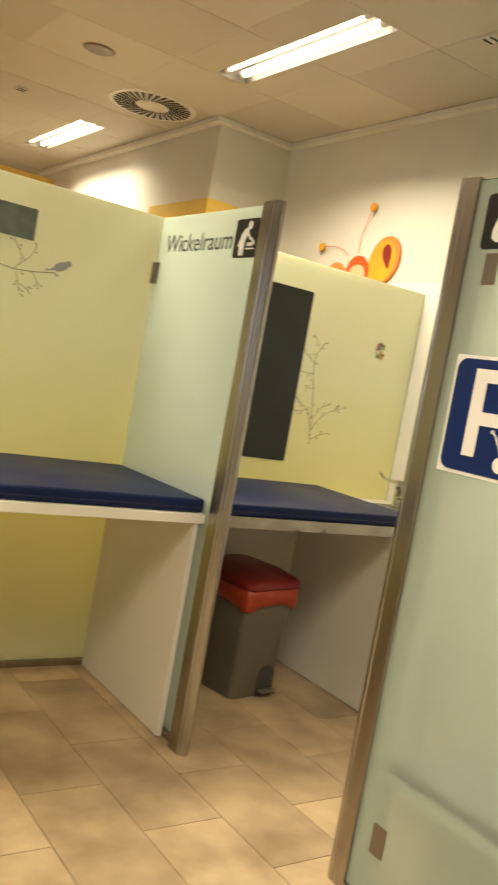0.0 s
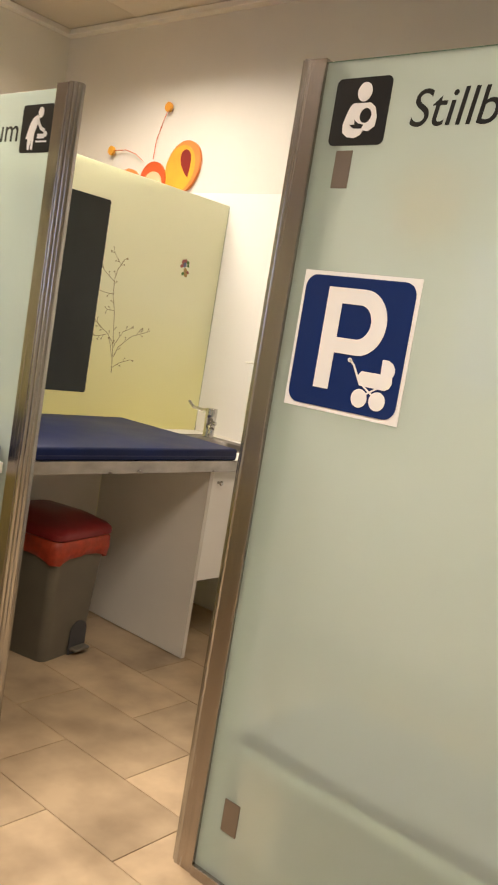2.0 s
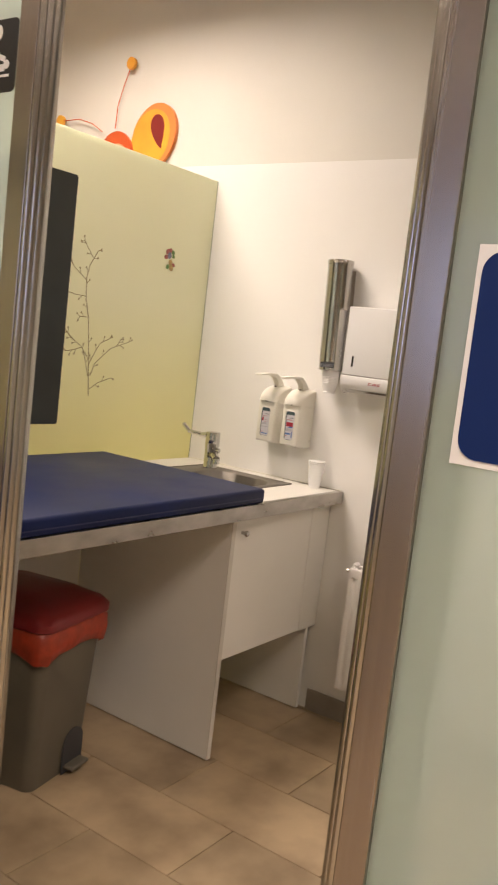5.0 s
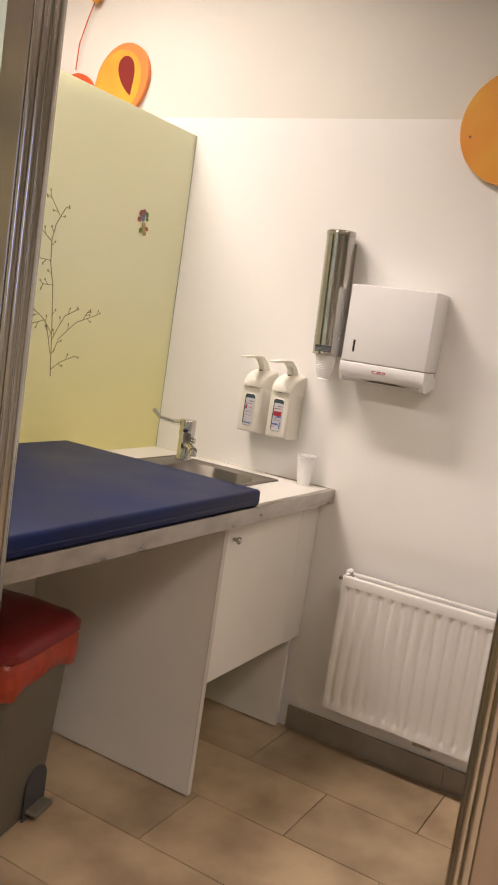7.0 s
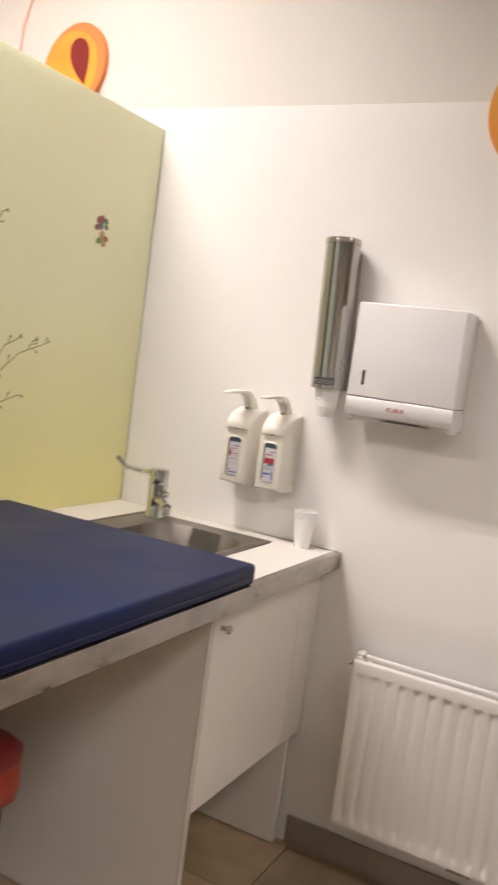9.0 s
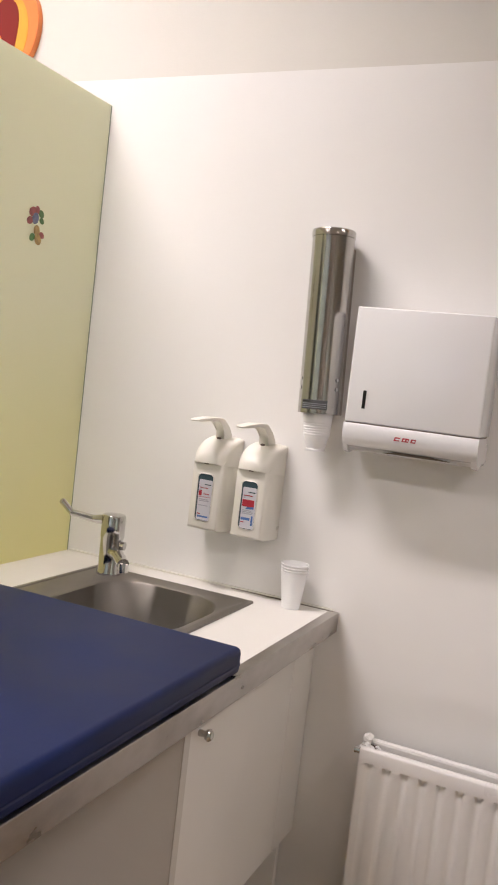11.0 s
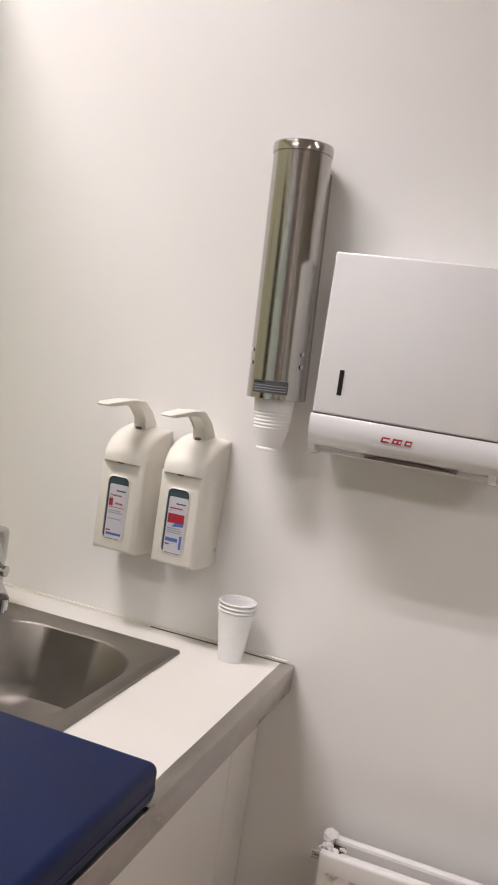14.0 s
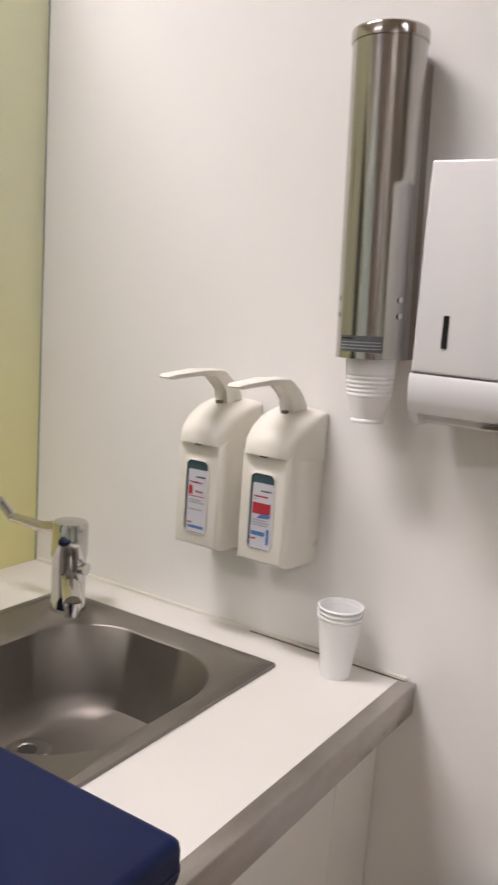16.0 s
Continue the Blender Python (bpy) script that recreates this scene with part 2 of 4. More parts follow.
def ellipse(cu, cv, ru, rv, turn=0, seg=32):
    c, s = math.cos(radians(turn)), math.sin(radians(turn))
    pts = [(ru * math.cos(2 * math.pi * i / seg), rv * math.sin(2 * math.pi * i / seg)) for i in range(seg)]
    return [(cu + x * c - y * s, cv + x * s + y * c) for x, y in pts]


def rounded(u0, u1, v0, v1, r, seg=6):
    pts = []
    for cu, cv, a0 in ((u1 - r, v1 - r, 0), (u0 + r, v1 - r, 90), (u0 + r, v0 + r, 180), (u1 - r, v0 + r, 270)):
        pts += [(cu + r * math.cos(radians(a0 + 90 * i / seg)), cv + r * math.sin(radians(a0 + 90 * i / seg))) for i in range(seg + 1)]
    return pts


def stroke(bm, pts, w, n0, n1):
    for (x0, y0), (x1, y1) in zip(pts, pts[1:]):
        d = math.hypot(x1 - x0, y1 - y0)
        ox, oy = -(y1 - y0) / d * w / 2, (x1 - x0) / d * w / 2
        prism(bm, [(x0 + ox, y0 + oy), (x0 - ox, y0 - oy), (x1 - ox, y1 - oy), (x1 + ox, y1 + oy)], n0, n1)
    return bm


def facing_west(x, y, z):
    """u runs to -y, v up, n to -x."""
    return Matrix(((0, 0, -1, x), (-1, 0, 0, y), (0, 1, 0, z), (0, 0, 0, 1)))


def facing_south(x, y, z):
    """u runs to +x, v up, n to -y."""
    return Matrix(((1, 0, 0, x), (0, 0, -1, y), (0, 1, 0, z), (0, 0, 0, 1)))


def text_mesh(text, size, shear, bold):
    cu = bpy.data.curves.new("letter", "FONT")
    cu.body, cu.size, cu.shear, cu.extrude, cu.offset = text, size, shear, 0.0004, bold
    tmp = new("letter", cu)
    bpy.context.view_layer.update()
    me = bpy.data.meshes.new_from_object(tmp.evaluated_get(bpy.context.evaluated_depsgraph_get()))
    bpy.data.objects.remove(tmp)
    return me


def words(text, size, mat, parent, u, v, n, shear=0.0, width=0.0, bold=0.0):
    """Each letter a part of its own, the whole word of the given width."""
    ends = [max(w.co.x for w in text_mesh(text[:k + 1], size, shear, bold).vertices) for k in range(len(text))]
    first = min(w.co.x for w in text_mesh(text[0], size, shear, bold).vertices)
    k = width / (ends[-1] - first)
    for ch, end in zip(text, ends):
        me = text_mesh(ch, size, shear, bold)
        right = max(w.co.x for w in me.vertices)
        for w in me.vertices:
            w.co = Vector(((w.co.x - right + end - first) * k + u, w.co.y + v, w.co.z + n))
        me.materials.clear()
        me.materials.append(mat)
        ob = new("letter", me)
        ob.parent = parent


# ---- the room ----
structure("floor", boxes((-3.6, WALL + 0.2, -2.6, 9.2, -0.12, -0.006)), M_GROUT, "dark grout bed under the floor tiles")
structure("wall_east", boxes((WALL - 0.0075, WALL + 0.2, -2.6, 4.96, 0, 3.3)), M_WALL, "cream painted wall")
structure("wall_east_cladding", boxes((WALL - 0.01, WALL - 0.0076, -2.5, 4.94, 0.0, 2.087)), M_DADO, "smooth white washable wall lining")
structure("wall_recess", boxes((2.72, WALL + 0.2, 4.96, 5.16, 0, 3.3)), M_WALL, "cream painted wall return")
structure("wall_east_far", boxes((2.72, 2.92, 5.16, 9.2, 0, 3.3)), M_WALL, "cream painted far wall")
structure("wall_north", boxes((-3.6, 2.72, 9.0, 9.2, 0, 3.3)), M_WALL, "cream painted end wall")
structure("wall_south", boxes((-3.6, WALL, -2.8, -2.6, 0, 3.3)), M_WALL, "cream painted wall")
structure("wall_west", boxes((-3.8, -3.6, -2.8, 2.3, 0, 3.3), (-3.8, -3.6, 4.3, 9.2, 0, 3.3), (-3.8, -3.6, 2.3, 4.3, 0, 1.2), (-3.8, -3.6, 2.3, 4.3, 2.6, 3.3)), M_WALL, "cream painted wall with a window opening")
structure("yellow_wall_band", boxes((2.712, 2.72, 4.95, 5.8, 0, 2.52), (2.72, 2.95, 4.952, 4.96, 0, 2.52)), M_YELLOW_WALL, "yellow painted band on the wall corner")
win = thing("window_1", pose(-3.7, 3.3, 1.2), "white framed window with pale curtains", "window", kind="structure")
part("window_frame", boxes((-0.04, 0.04, -1.0, -0.94, 0, 1.4), (-0.04, 0.04, 0.94, 1.0, 0, 1.4), (-0.04, 0.04, -0.03, 0.03, 0.06, 1.34), (-0.04, 0.04, -0.94, 0.94, 0, 0.06), (-0.04, 0.04, -0.94, 0.94, 1.34, 1.4)), M_WHITE, win)
for cy in (-0.85, 0.85):
    bm = bmesh.new()
    prof = [(0.14 + 0.025 * math.sin(i * 1.1), cy - 0.2 + i * 0.01) for i in range(41)]
    lo = [bm.verts.new((a, b, -0.3)) for a, b in prof]
    hi = [bm.verts.new((a, b, 1.5)) for a, b in prof]
    for i in range(40):
        bm.faces.new((lo[i], lo[i + 1], hi[i + 1], hi[i]))
    cur = part("curtain", bm, M_CURTAIN, win, "pale curtain in folds", smooth=True)
structure("backdrop", boxes((-4.6, -4.55, 0.0, 6.0, 0.3, 3.0)), M_SKYGLOW, "pale daylight outside the window")

# ceiling of metal panels in a grid, with openings for the lamps
TILE_C, CX, CY = 0.645, 2.03, 4.30
bm = bmesh.new()
for i in range(-9, 3):
    for j in range(-11, 8):
        x0, y0 = CX + i * TILE_C, CY + j * TILE_C
        x1, y1 = min(x0 + TILE_C, WALL), min(y0 + TILE_C, 9.0)
        if x0 >= WALL or y0 >= 9.0 or (x0 > 2.6 and y0 > 4.9):
            continue
        if x0 > 2.6 and y1 > 4.96:
            y1 = 4.955
        if any(abs(lx - (x0 + x1) / 2) < 0.33 and y0 < ly + 0.5 and y1 > ly - 0.5 for lx, ly in LAMPS):
            lx, ly = min(LAMPS, key=lambda q: abs(q[0] - (x0 + x1) / 2) + abs(q[1] - (y0 + y1) / 2))
            for a, b in ((x0 + 0.003, lx - 0.1), (lx + 0.1, x1 - 0.003)):
                box(bm, a, b, y0 + 0.003, y1 - 0.003, CEIL, CEIL + 0.02)
            for a, b in ((y0 + 0.003, ly - 0.646), (ly + 0.646, y1 - 0.003)):
                if b > a:
                    box(bm, lx - 0.1, lx + 0.1, a, b, CEIL, CEIL + 0.02)
            continue
        box(bm, x0 + 0.0015, x1 - 0.0015, y0 + 0.0015, y1 - 0.0015, CEIL, CEIL + 0.02)
structure("ceiling", bm, M_CEIL, "suspended ceiling of square cream metal panels")
structure("ceiling_void", boxes((-3.8, WALL + 0.2, -2.8, 9.2, CEIL + 0.14, CEIL + 0.3)), M_CEIL, "slab above the ceiling panels")
bars = []
for i in range(-8, 2):
    bx = CX + i * TILE_C
    bars.append((bx - 0.006, bx + 0.006, -2.6, 9.0, CEIL + 0.0015, CEIL + 0.012))
for j in range(-10, 2):
    by, x0 = CY + j * TILE_C, -3.6
    for lx in sorted(lx for lx, ly in LAMPS if abs(ly - by) < 0.646):
        bars.append((x0, lx - 0.101, by - 0.006, by + 0.006, CEIL + 0.0017, CEIL + 0.0125))
        x0 = lx + 0.101
    bars.append((x0, WALL, by - 0.006, by + 0.006, CEIL + 0.0017, CEIL + 0.0125))
structure("ceiling_grid", boxes(*bars), M_TRIM, "thin ceiling grid bars")
structure("ceiling_trim", boxes((WALL - 0.06, WALL, -2.6, 4.9, CEIL - 0.035, CEIL - 0.002), (2.72, WALL, 4.9, 4.96, CEIL - 0.035, CEIL - 0.002), (2.66, 2.72, 4.9, 9.0, CEIL - 0.035, CEIL - 0.002), bevel=0.004), M_TRIM, "pale edge trim under the ceiling")


def ceiling_lamp(x, y):
    t = thing("ceiling_light", pose(x, y, CEIL), "recessed ceiling light with two bare fluorescent tubes", "ceiling light", "ceiling lights")
    part("housing", boxes((-0.1, 0.1, -0.645, 0.645, 0.105, 0.115), (-0.1, -0.094, -0.645, 0.645, 0.0, 0.105), (0.094, 0.1, -0.645, 0.645, 0.0, 0.105),
                          (-0.094, 0.094, -0.645, -0.63, 0.0, 0.105), (-0.094, 0.094, 0.63, 0.645, 0.0, 0.105)), M_REFLECT, t)
    for dx in (-0.048, 0.048):
        tube = part("tube", rod(bmesh.new(), (dx, -0.56, 0.03), (dx, 0.56, 0.03), 0.02, seg=16), M_TUBE, t, "glowing white tube", smooth=True)
        for e in (-1, 1):
            part("end_cap", rod(bmesh.new(), (dx, e * 0.56, 0.03), (dx, e * 0.6, 0.03), 0.021, seg=16), M_TRIM, t, smooth=True)
    return t


# the added fill lamps get the same housing as the two known ones
for lx, ly in LAMPS:
    ceiling_lamp(lx, ly)

# swirl air outlet
vent = thing("ceiling_vent", pose(2.33, 5.2, CEIL), "round white swirl air outlet with dark radial slots", "air vent")
part("plate", lathe(bmesh.new(), [(0.0, -0.006), (0.28, -0.006), (0.285, 0.0), (0.285, 0.0)], 48), M_TRIM, vent)
for i in range(32):
    a = 2 * math.pi * i / 32
    bm = bmesh.new()
    c, s = math.cos(a), math.sin(a)
    c2, s2 = math.cos(a + 0.22), math.sin(a + 0.22)
    w = 0.055
    prism(bm, [(0.11 * c, 0.11 * s), (0.25 * c2, 0.25 * s2), (0.25 * math.cos(a + 0.22 + 0.11), 0.25 * math.sin(a + 0.22 + 0.11)), (0.11 * math.cos(a + 0.1), 0.11 * math.sin(a + 0.1))], -0.009, -0.0065)
    part("slot", bm, M_SHADOW_SLOT, vent)
part("hub", lathe(bmesh.new(), [(0.0, -0.014), (0.07, -0.014), (0.085, -0.0065)], 32), M_TRIM, vent)
spk = thing("ceiling_speaker", pose(1.70, 4.62, CEIL), "small round flush ceiling loudspeaker, grey grille", "speaker")
part("grille", lathe(bmesh.new(), [(0.0, -0.008), (0.075, -0.008), (0.09, -0.001)], 32), M_CLAMP, spk)
for (dx, dy) in ((1.67, 5.83), (2.72, 2.73)):
    det = thing("ceiling_fitting", pose(dx, dy, CEIL), "small slotted fitting on the ceiling panel", "ceiling fitting")
    part("plate", boxes((-0.035, 0.035, -0.042, 0.042, -0.008, -0.001), bevel=0.003), M_TRIM, det)
    for k in (-0.02, 0.02):
        part("slot", boxes((-0.028, 0.028, k - 0.005, k + 0.005, -0.012, -0.0085)), M_SHADOW_SLOT, det)


# ---- glass partitions ----
GX = 1.702
H = 2.025


def grooved_post(y0, y1, nose, x, top):
    """Flat brushed face from y0 to y1, with a ribbed round nose on the doorway side."""
    t = thing("partition_post", pose(0, 0, 0), "brushed steel partition post with a grooved round edge", "post", "partition posts")
    part("channel", boxes((x - 0.034, x + 0.02, y0, y1, 0, top), bevel=0.002), M_STEEL, t)
    e = y1 if nose > 0 else y0
    for ox, oy, r in ((-0.025, 0.006, 0.009), (-0.018, 0.017, 0.009), (-0.007, 0.022, 0.011), (0.004, 0.017, 0.009), (0.011, 0.006, 0.009)):
        part("edge_rib", rod(bmesh.new(), (x + ox, e + nose * oy, 0.0), (x + ox, e + nose * oy, top + 0.002), r, seg=16), M_STEEL_TUBE, t, smooth=True)
    return t


BX = 1.656
grooved_post(2.535, 2.590, -1, BX, H - 0.006)
grooved_post(1.664, 1.717, 1, GX + 0.026, H + 0.01)

wick = thing("glass_partition", pose(0, 0, 0), "frosted glass partition of the changing bay with lettering", "glass partition")
part("pane", boxes((BX, BX + 0.01, 2.593, 3.415, 0.03, H - 0.008)), M_FROST, wick)
part("floor_rail", boxes((BX - 0.012, BX + 0.022, 2.593, 3.404, 0.0, 0.03), bevel=0.002), M_STEEL, wick)
for z in (0.2, 1.8):
    part("clamp", boxes((BX - 0.016, BX - 0.001, 3.376, 3.416, z - 0.07, z + 0.022), bevel=0.002), M_CLAMP, wick)
sign = thing("wall_lettering", facing_west(BX - 0.0008, 3.368, 1.866), "dark lettering and pictogram for the changing room on the glass", "sign")
words("Wickelraum", 0.105, M_SIGN_DARK, sign, 0.03, 0.0, 0.0005, shear=0.06, width=0.528, bold=0.0)
part("pictogram_plate", prism(bmesh.new(), rounded(0.575, 0.735, -0.037, 0.108, 0.012), 0, 0.0015), M_SIGN_DARK, sign, "dark square plate")
bm = bmesh.new()
prism(bm, ellipse(0.672, 0.083, 0.014, 0.016), 0.0017, 0.0025)
prism(bm, [(0.655, 0.076), (0.668, 0.066), (0.648, 0.02), (0.646, -0.028), (0.637, -0.028), (0.634, 0.005), (0.628, -0.028), (0.618, -0.028), (0.616, 0.005), (0.604, 0.005), (0.622, 0.05), (0.636, 0.068)], 0.0017, 0.0025)
stroke(bm, [(0.66, 0.06), (0.68, 0.035), (0.70, 0.028)], 0.011, 0.0017, 0.0025)
prism(bm, ellipse(0.705, 0.018, 0.009, 0.009), 0.0017, 0.0025)
stroke(bm, [(0.665, 0.012), (0.7, 0.012)], 0.014, 0.0017, 0.0025)
stroke(bm, [(0.66, -0.004), (0.715, -0.004)], 0.005, 0.0017, 0.0025)
part("pictogram", bm, M_SIGN_WHITE, sign, "white changing table symbol")

still = thing("glass_partition", pose(0, 0, 0), "tall frosted glass partition of the nursing area", "glass partition")
part("pane", boxes((GX, GX + 0.01, -2.0, 1.663, 0.03, H)), M_FROST, still)
part("floor_rail", boxes((GX - 0.012, GX + 0.022, -2.0, 1.663, 0.0, 0.03), bevel=0.002), M_STEEL, still)
part("top_edge", boxes((GX - 0.001, GX + 0.011, -2.0, 1.663, H, H + 0.002)), M_GEDGE, still, "green cut glass edge")
part("back_channel", boxes((GX + 0.0115, GX + 0.05, 1.598, 1.663, 0.03, H - 0.01), bevel=0.002), M_LAM_EDGE, still, "beige wall channel behind the glass edge")
part("clamp", boxes((GX - 0.003, GX - 0.0005, 1.552, 1.597, 1.742, 1.826), bevel=0.001), M_CLAMP, still, "satin metal glass clamp")
for z in (0.198,):
    part("clamp", boxes((GX - 0.003, GX - 0.0005, 1.548, 1.598, z - 0.04, z + 0.045), bevel=0.002), M_CLAMP, still, "satin metal glass clamp")
ssign = thing("wall_lettering", facing_west(GX - 0.0008, 1.625, 1.837), "dark nursing pictogram and italic lettering on the glass", "sign")
part("pictogram_plate", prism(bmesh.new(), rounded(0.0, 0.148, 0.0, 0.148, 0.014), 0, 0.0015), M_SIGN_DARK, ssign, "dark square plate")
bm = bmesh.new()
prism(bm, ellipse(0.08, 0.116, 0.019, 0.021), 0.0017, 0.0025)
prism(bm, [(0.055, 0.092), (0.1, 0.092), (0.114, 0.082), (0.122, 0.06), (0.12, 0.04), (0.105, 0.03), (0.09, 0.032), (0.085, 0.022), (0.07, 0.016), (0.05, 0.018), (0.036, 0.028), (0.033, 0.045), (0.04, 0.068), (0.047, 0.085)], 0.0017, 0.0025)
part("pictogram", bm, M_SIGN_WHITE, ssign, "white nursing symbol")
bm = bmesh.new()
prism(bm, ellipse(0.092, 0.064, 0.015, 0.016), 0.0027, 0.0032)
prism(bm, [(0.052, 0.045), (0.066, 0.045), (0.064, 0.056), (0.074, 0.048), (0.09, 0.044), (0.086, 0.036), (0.064, 0.037)], 0.0027, 0.0032)
part("pictogram_detail", bm, M_SIGN_DARK, ssign)
words("Stillbereich", 0.112, M_SIGN_DARK, ssign, 0.207, 0.036, 0.0005, shear=0.16, width=0.468, bold=0.0)

psign = thing("parking_sign", facing_west(GX - 0.0008, 1.625, 1.24), "square blue pram parking sign with white P", "sign")
part("plate", prism(bmesh.new(), [(0, 0), (0.312, 0), (0.312, 0.316), (0, 0.316)], 0, 0.002), M_SIGN_WHITE, psign, "white bordered backing sheet")
part("field", prism(bmesh.new(), rounded(0.009, 0.303, 0.0095, 0.3065, 0.03), 0.003, 0.004), M_SIGN_BLUE, psign, "deep blue field")
bm = bmesh.new()
prism(bm, [(0.062, 0.05), (0.104, 0.05), (0.104, 0.28), (0.062, 0.28)], 0.0052, 0.006)
outer = [(0.104, 0.28)] + [(0.163 + 0.066 * math.sin(a), 0.207 + 0.073 * math.cos(a)) for a in np.linspace(0, math.pi, 19)] + [(0.104, 0.134)]
inner = [(0.104, 0.245)] + [(0.155 + 0.034 * math.sin(a), 0.207 + 0.038 * math.cos(a)) for a in np.linspace(0, math.pi, 19)] + [(0.104, 0.169)]
for i in range(len(outer) - 1):
    prism(bm, [outer[i], inner[i], inner[i + 1], outer[i + 1]], 0.0052, 0.006)
for v in bm.verts:
    v.co += Vector((0.016, 0.002, 0))
part("letter", bm, M_SIGN_WHITE, psign, "white capital letter P")
bm = bmesh.new()
prism(bm, [(0.178, 0.083), (0.188, 0.098), (0.238, 0.098), (0.237, 0.13), (0.252, 0.13), (0.264, 0.124), (0.272, 0.113), (0.272, 0.103), (0.268, 0.094), (0.27, 0.082), (0.265, 0.07), (0.254, 0.064), (0.188, 0.066)], 0.0052, 0.006)
prism(bm, ellipse(0.193, 0.038, 0.0208, 0.0208), 0.0052, 0.006)
prism(bm, ellipse(0.24, 0.038, 0.0208, 0.0208), 0.0052, 0.006)
prism(bm, ellipse(0.153, 0.118, 0.006, 0.005), 0.0052, 0.006)
stroke(bm, [(0.153, 0.118), (0.166, 0.108), (0.18, 0.084)], 0.005, 0.0052, 0.006)
stroke(bm, [(0.193, 0.04), (0.238, 0.068)], 0.004, 0.0052, 0.0062)
stroke(bm, [(0.24, 0.04), (0.196, 0.068)], 0.004, 0.0052, 0.0063)
for v in bm.verts:
    v.co += Vector((0.014, 0.007, 0))
part("pram_symbol", bm, M_SIGN_WHITE, psign, "white pram symbol")

# low bench behind the nursing glass
bench = thing("bench", pose(0, 0, 0), "low bench with dark cushion behind the frosted glass", "bench")
part("base", boxes((GX + 0.2, 2.1, 0.0, 1.57, 0, 0.375), bevel=0.006), M_LAMINATE, bench)
part("edge_strip", boxes((GX + 0.0103, GX + 0.03, 0.0, 1.585, 0.36, 0.391)), M_WHITE, bench, "white front edge")
part("cushion", boxes((GX + 0.0105, 2.1, 0.0, 1.585, 0.392, 0.436), bevel=0.012), M_BLUE, bench, "dark vinyl cushion")

# yellow printed glass wall behind the changing tables
ygl = thing("glass_partition", pose(0, 0, 0), "yellow to pale green printed glass wall behind the changing tables", "glass partition")
part("pane", boxes((-0.6, GX - 0.002, 3.42, 3.43, 0.03, H - 0.003)), M_YGLASS, ygl)
part("pane", boxes((GX + 0.004, WALL - 0.012, 3.42, 3.43, 0.03, H - 0.003)), M_YGLASS, ygl)
part("cut_edge", boxes((WALL - 0.0118, WALL - 0.0102, 3.4195, 3.4305, 0.03, H - 0.003)), M_GEDGE, ygl, "dark green cut glass edge")
part("floor_rail", boxes((-0.6, WALL - 0.012, 3.405, 3.445, 0.0, 0.03), bevel=0.002), M_STEEL, ygl)
ysd = thing("glass_partition", pose(0, 0, 0), "pale yellow glass partition standing further behind", "glass partition")
part("pane", boxes((0.2, 2.05, 6.0, 6.01, 0.0, 2.545)), M_YELLOW_WALL, ysd)

board = thing("blackboard", facing_south(2.02, 3.419, 1.022), "dark slate-coloured board fixed on the yellow glass", "board")
part("panel", prism(bmesh.new(), rounded(0, 0.522, 0, 0.855, 0.01), 0, 0.006), M_BOARD, board)
pic = thing("picture_panel", facing_south(0.72, 3.419, 1.785), "grey-blue translucent picture panel on the yellow glass", "picture")
part("panel", prism(bmesh.new(), rounded(0, 0.385, 0, 0.125, 0.004), 0, 0.003), material("slate_blue_print", (0.16, 0.2, 0.18), 0.4, vary=0.15, scale=12), pic)


def twigs(name, m, branches, label, buds=True):
    t = thing(name, m, label, "wall decal")
    rng = random.Random(4)
    bm = bmesh.new()
    for k, pts in enumerate(branches):
        stroke(bm, pts, 0.0032 if k == 0 else 0.0022, 0, 0.0006 + 0.00002 * k)
        if buds:
            for _ in range(2):
                (u, v), (a, b) = pts[-1], pts[-2]
                ang = math.atan2(v - b, u - a) + rng.uniform(-1.1, 1.1)
                e = (u + 0.017 * math.cos(ang), v + 0.017 * math.sin(ang))
                stroke(bm, [(u, v), e], 0.002, 0, 0.0006)
                prism(bm, ellipse(e[0], e[1], 0.0026, 0.0038, seg=8), 0, 0.0007)
            for (u, v), (a, b) in zip(pts, pts[1:]):
                w = rng.uniform(0.3, 0.8)
                p = (u + (a - u) * w, v + (b - v) * w)
                ang = math.atan2(b - v, a - u) + rng.choice((-0.8, 0.8))
                e = (p[0] + 0.02 * math.cos(ang), p[1] + 0.02 * math.sin(ang))
                stroke(bm, [p, e], 0.0018, 0, 0.0006)
                prism(bm, ellipse(e[0], e[1], 0.003, 0.004, seg=8), 0, 0.0007)
    part("twig", bm, M_PRINT, t)
    return t


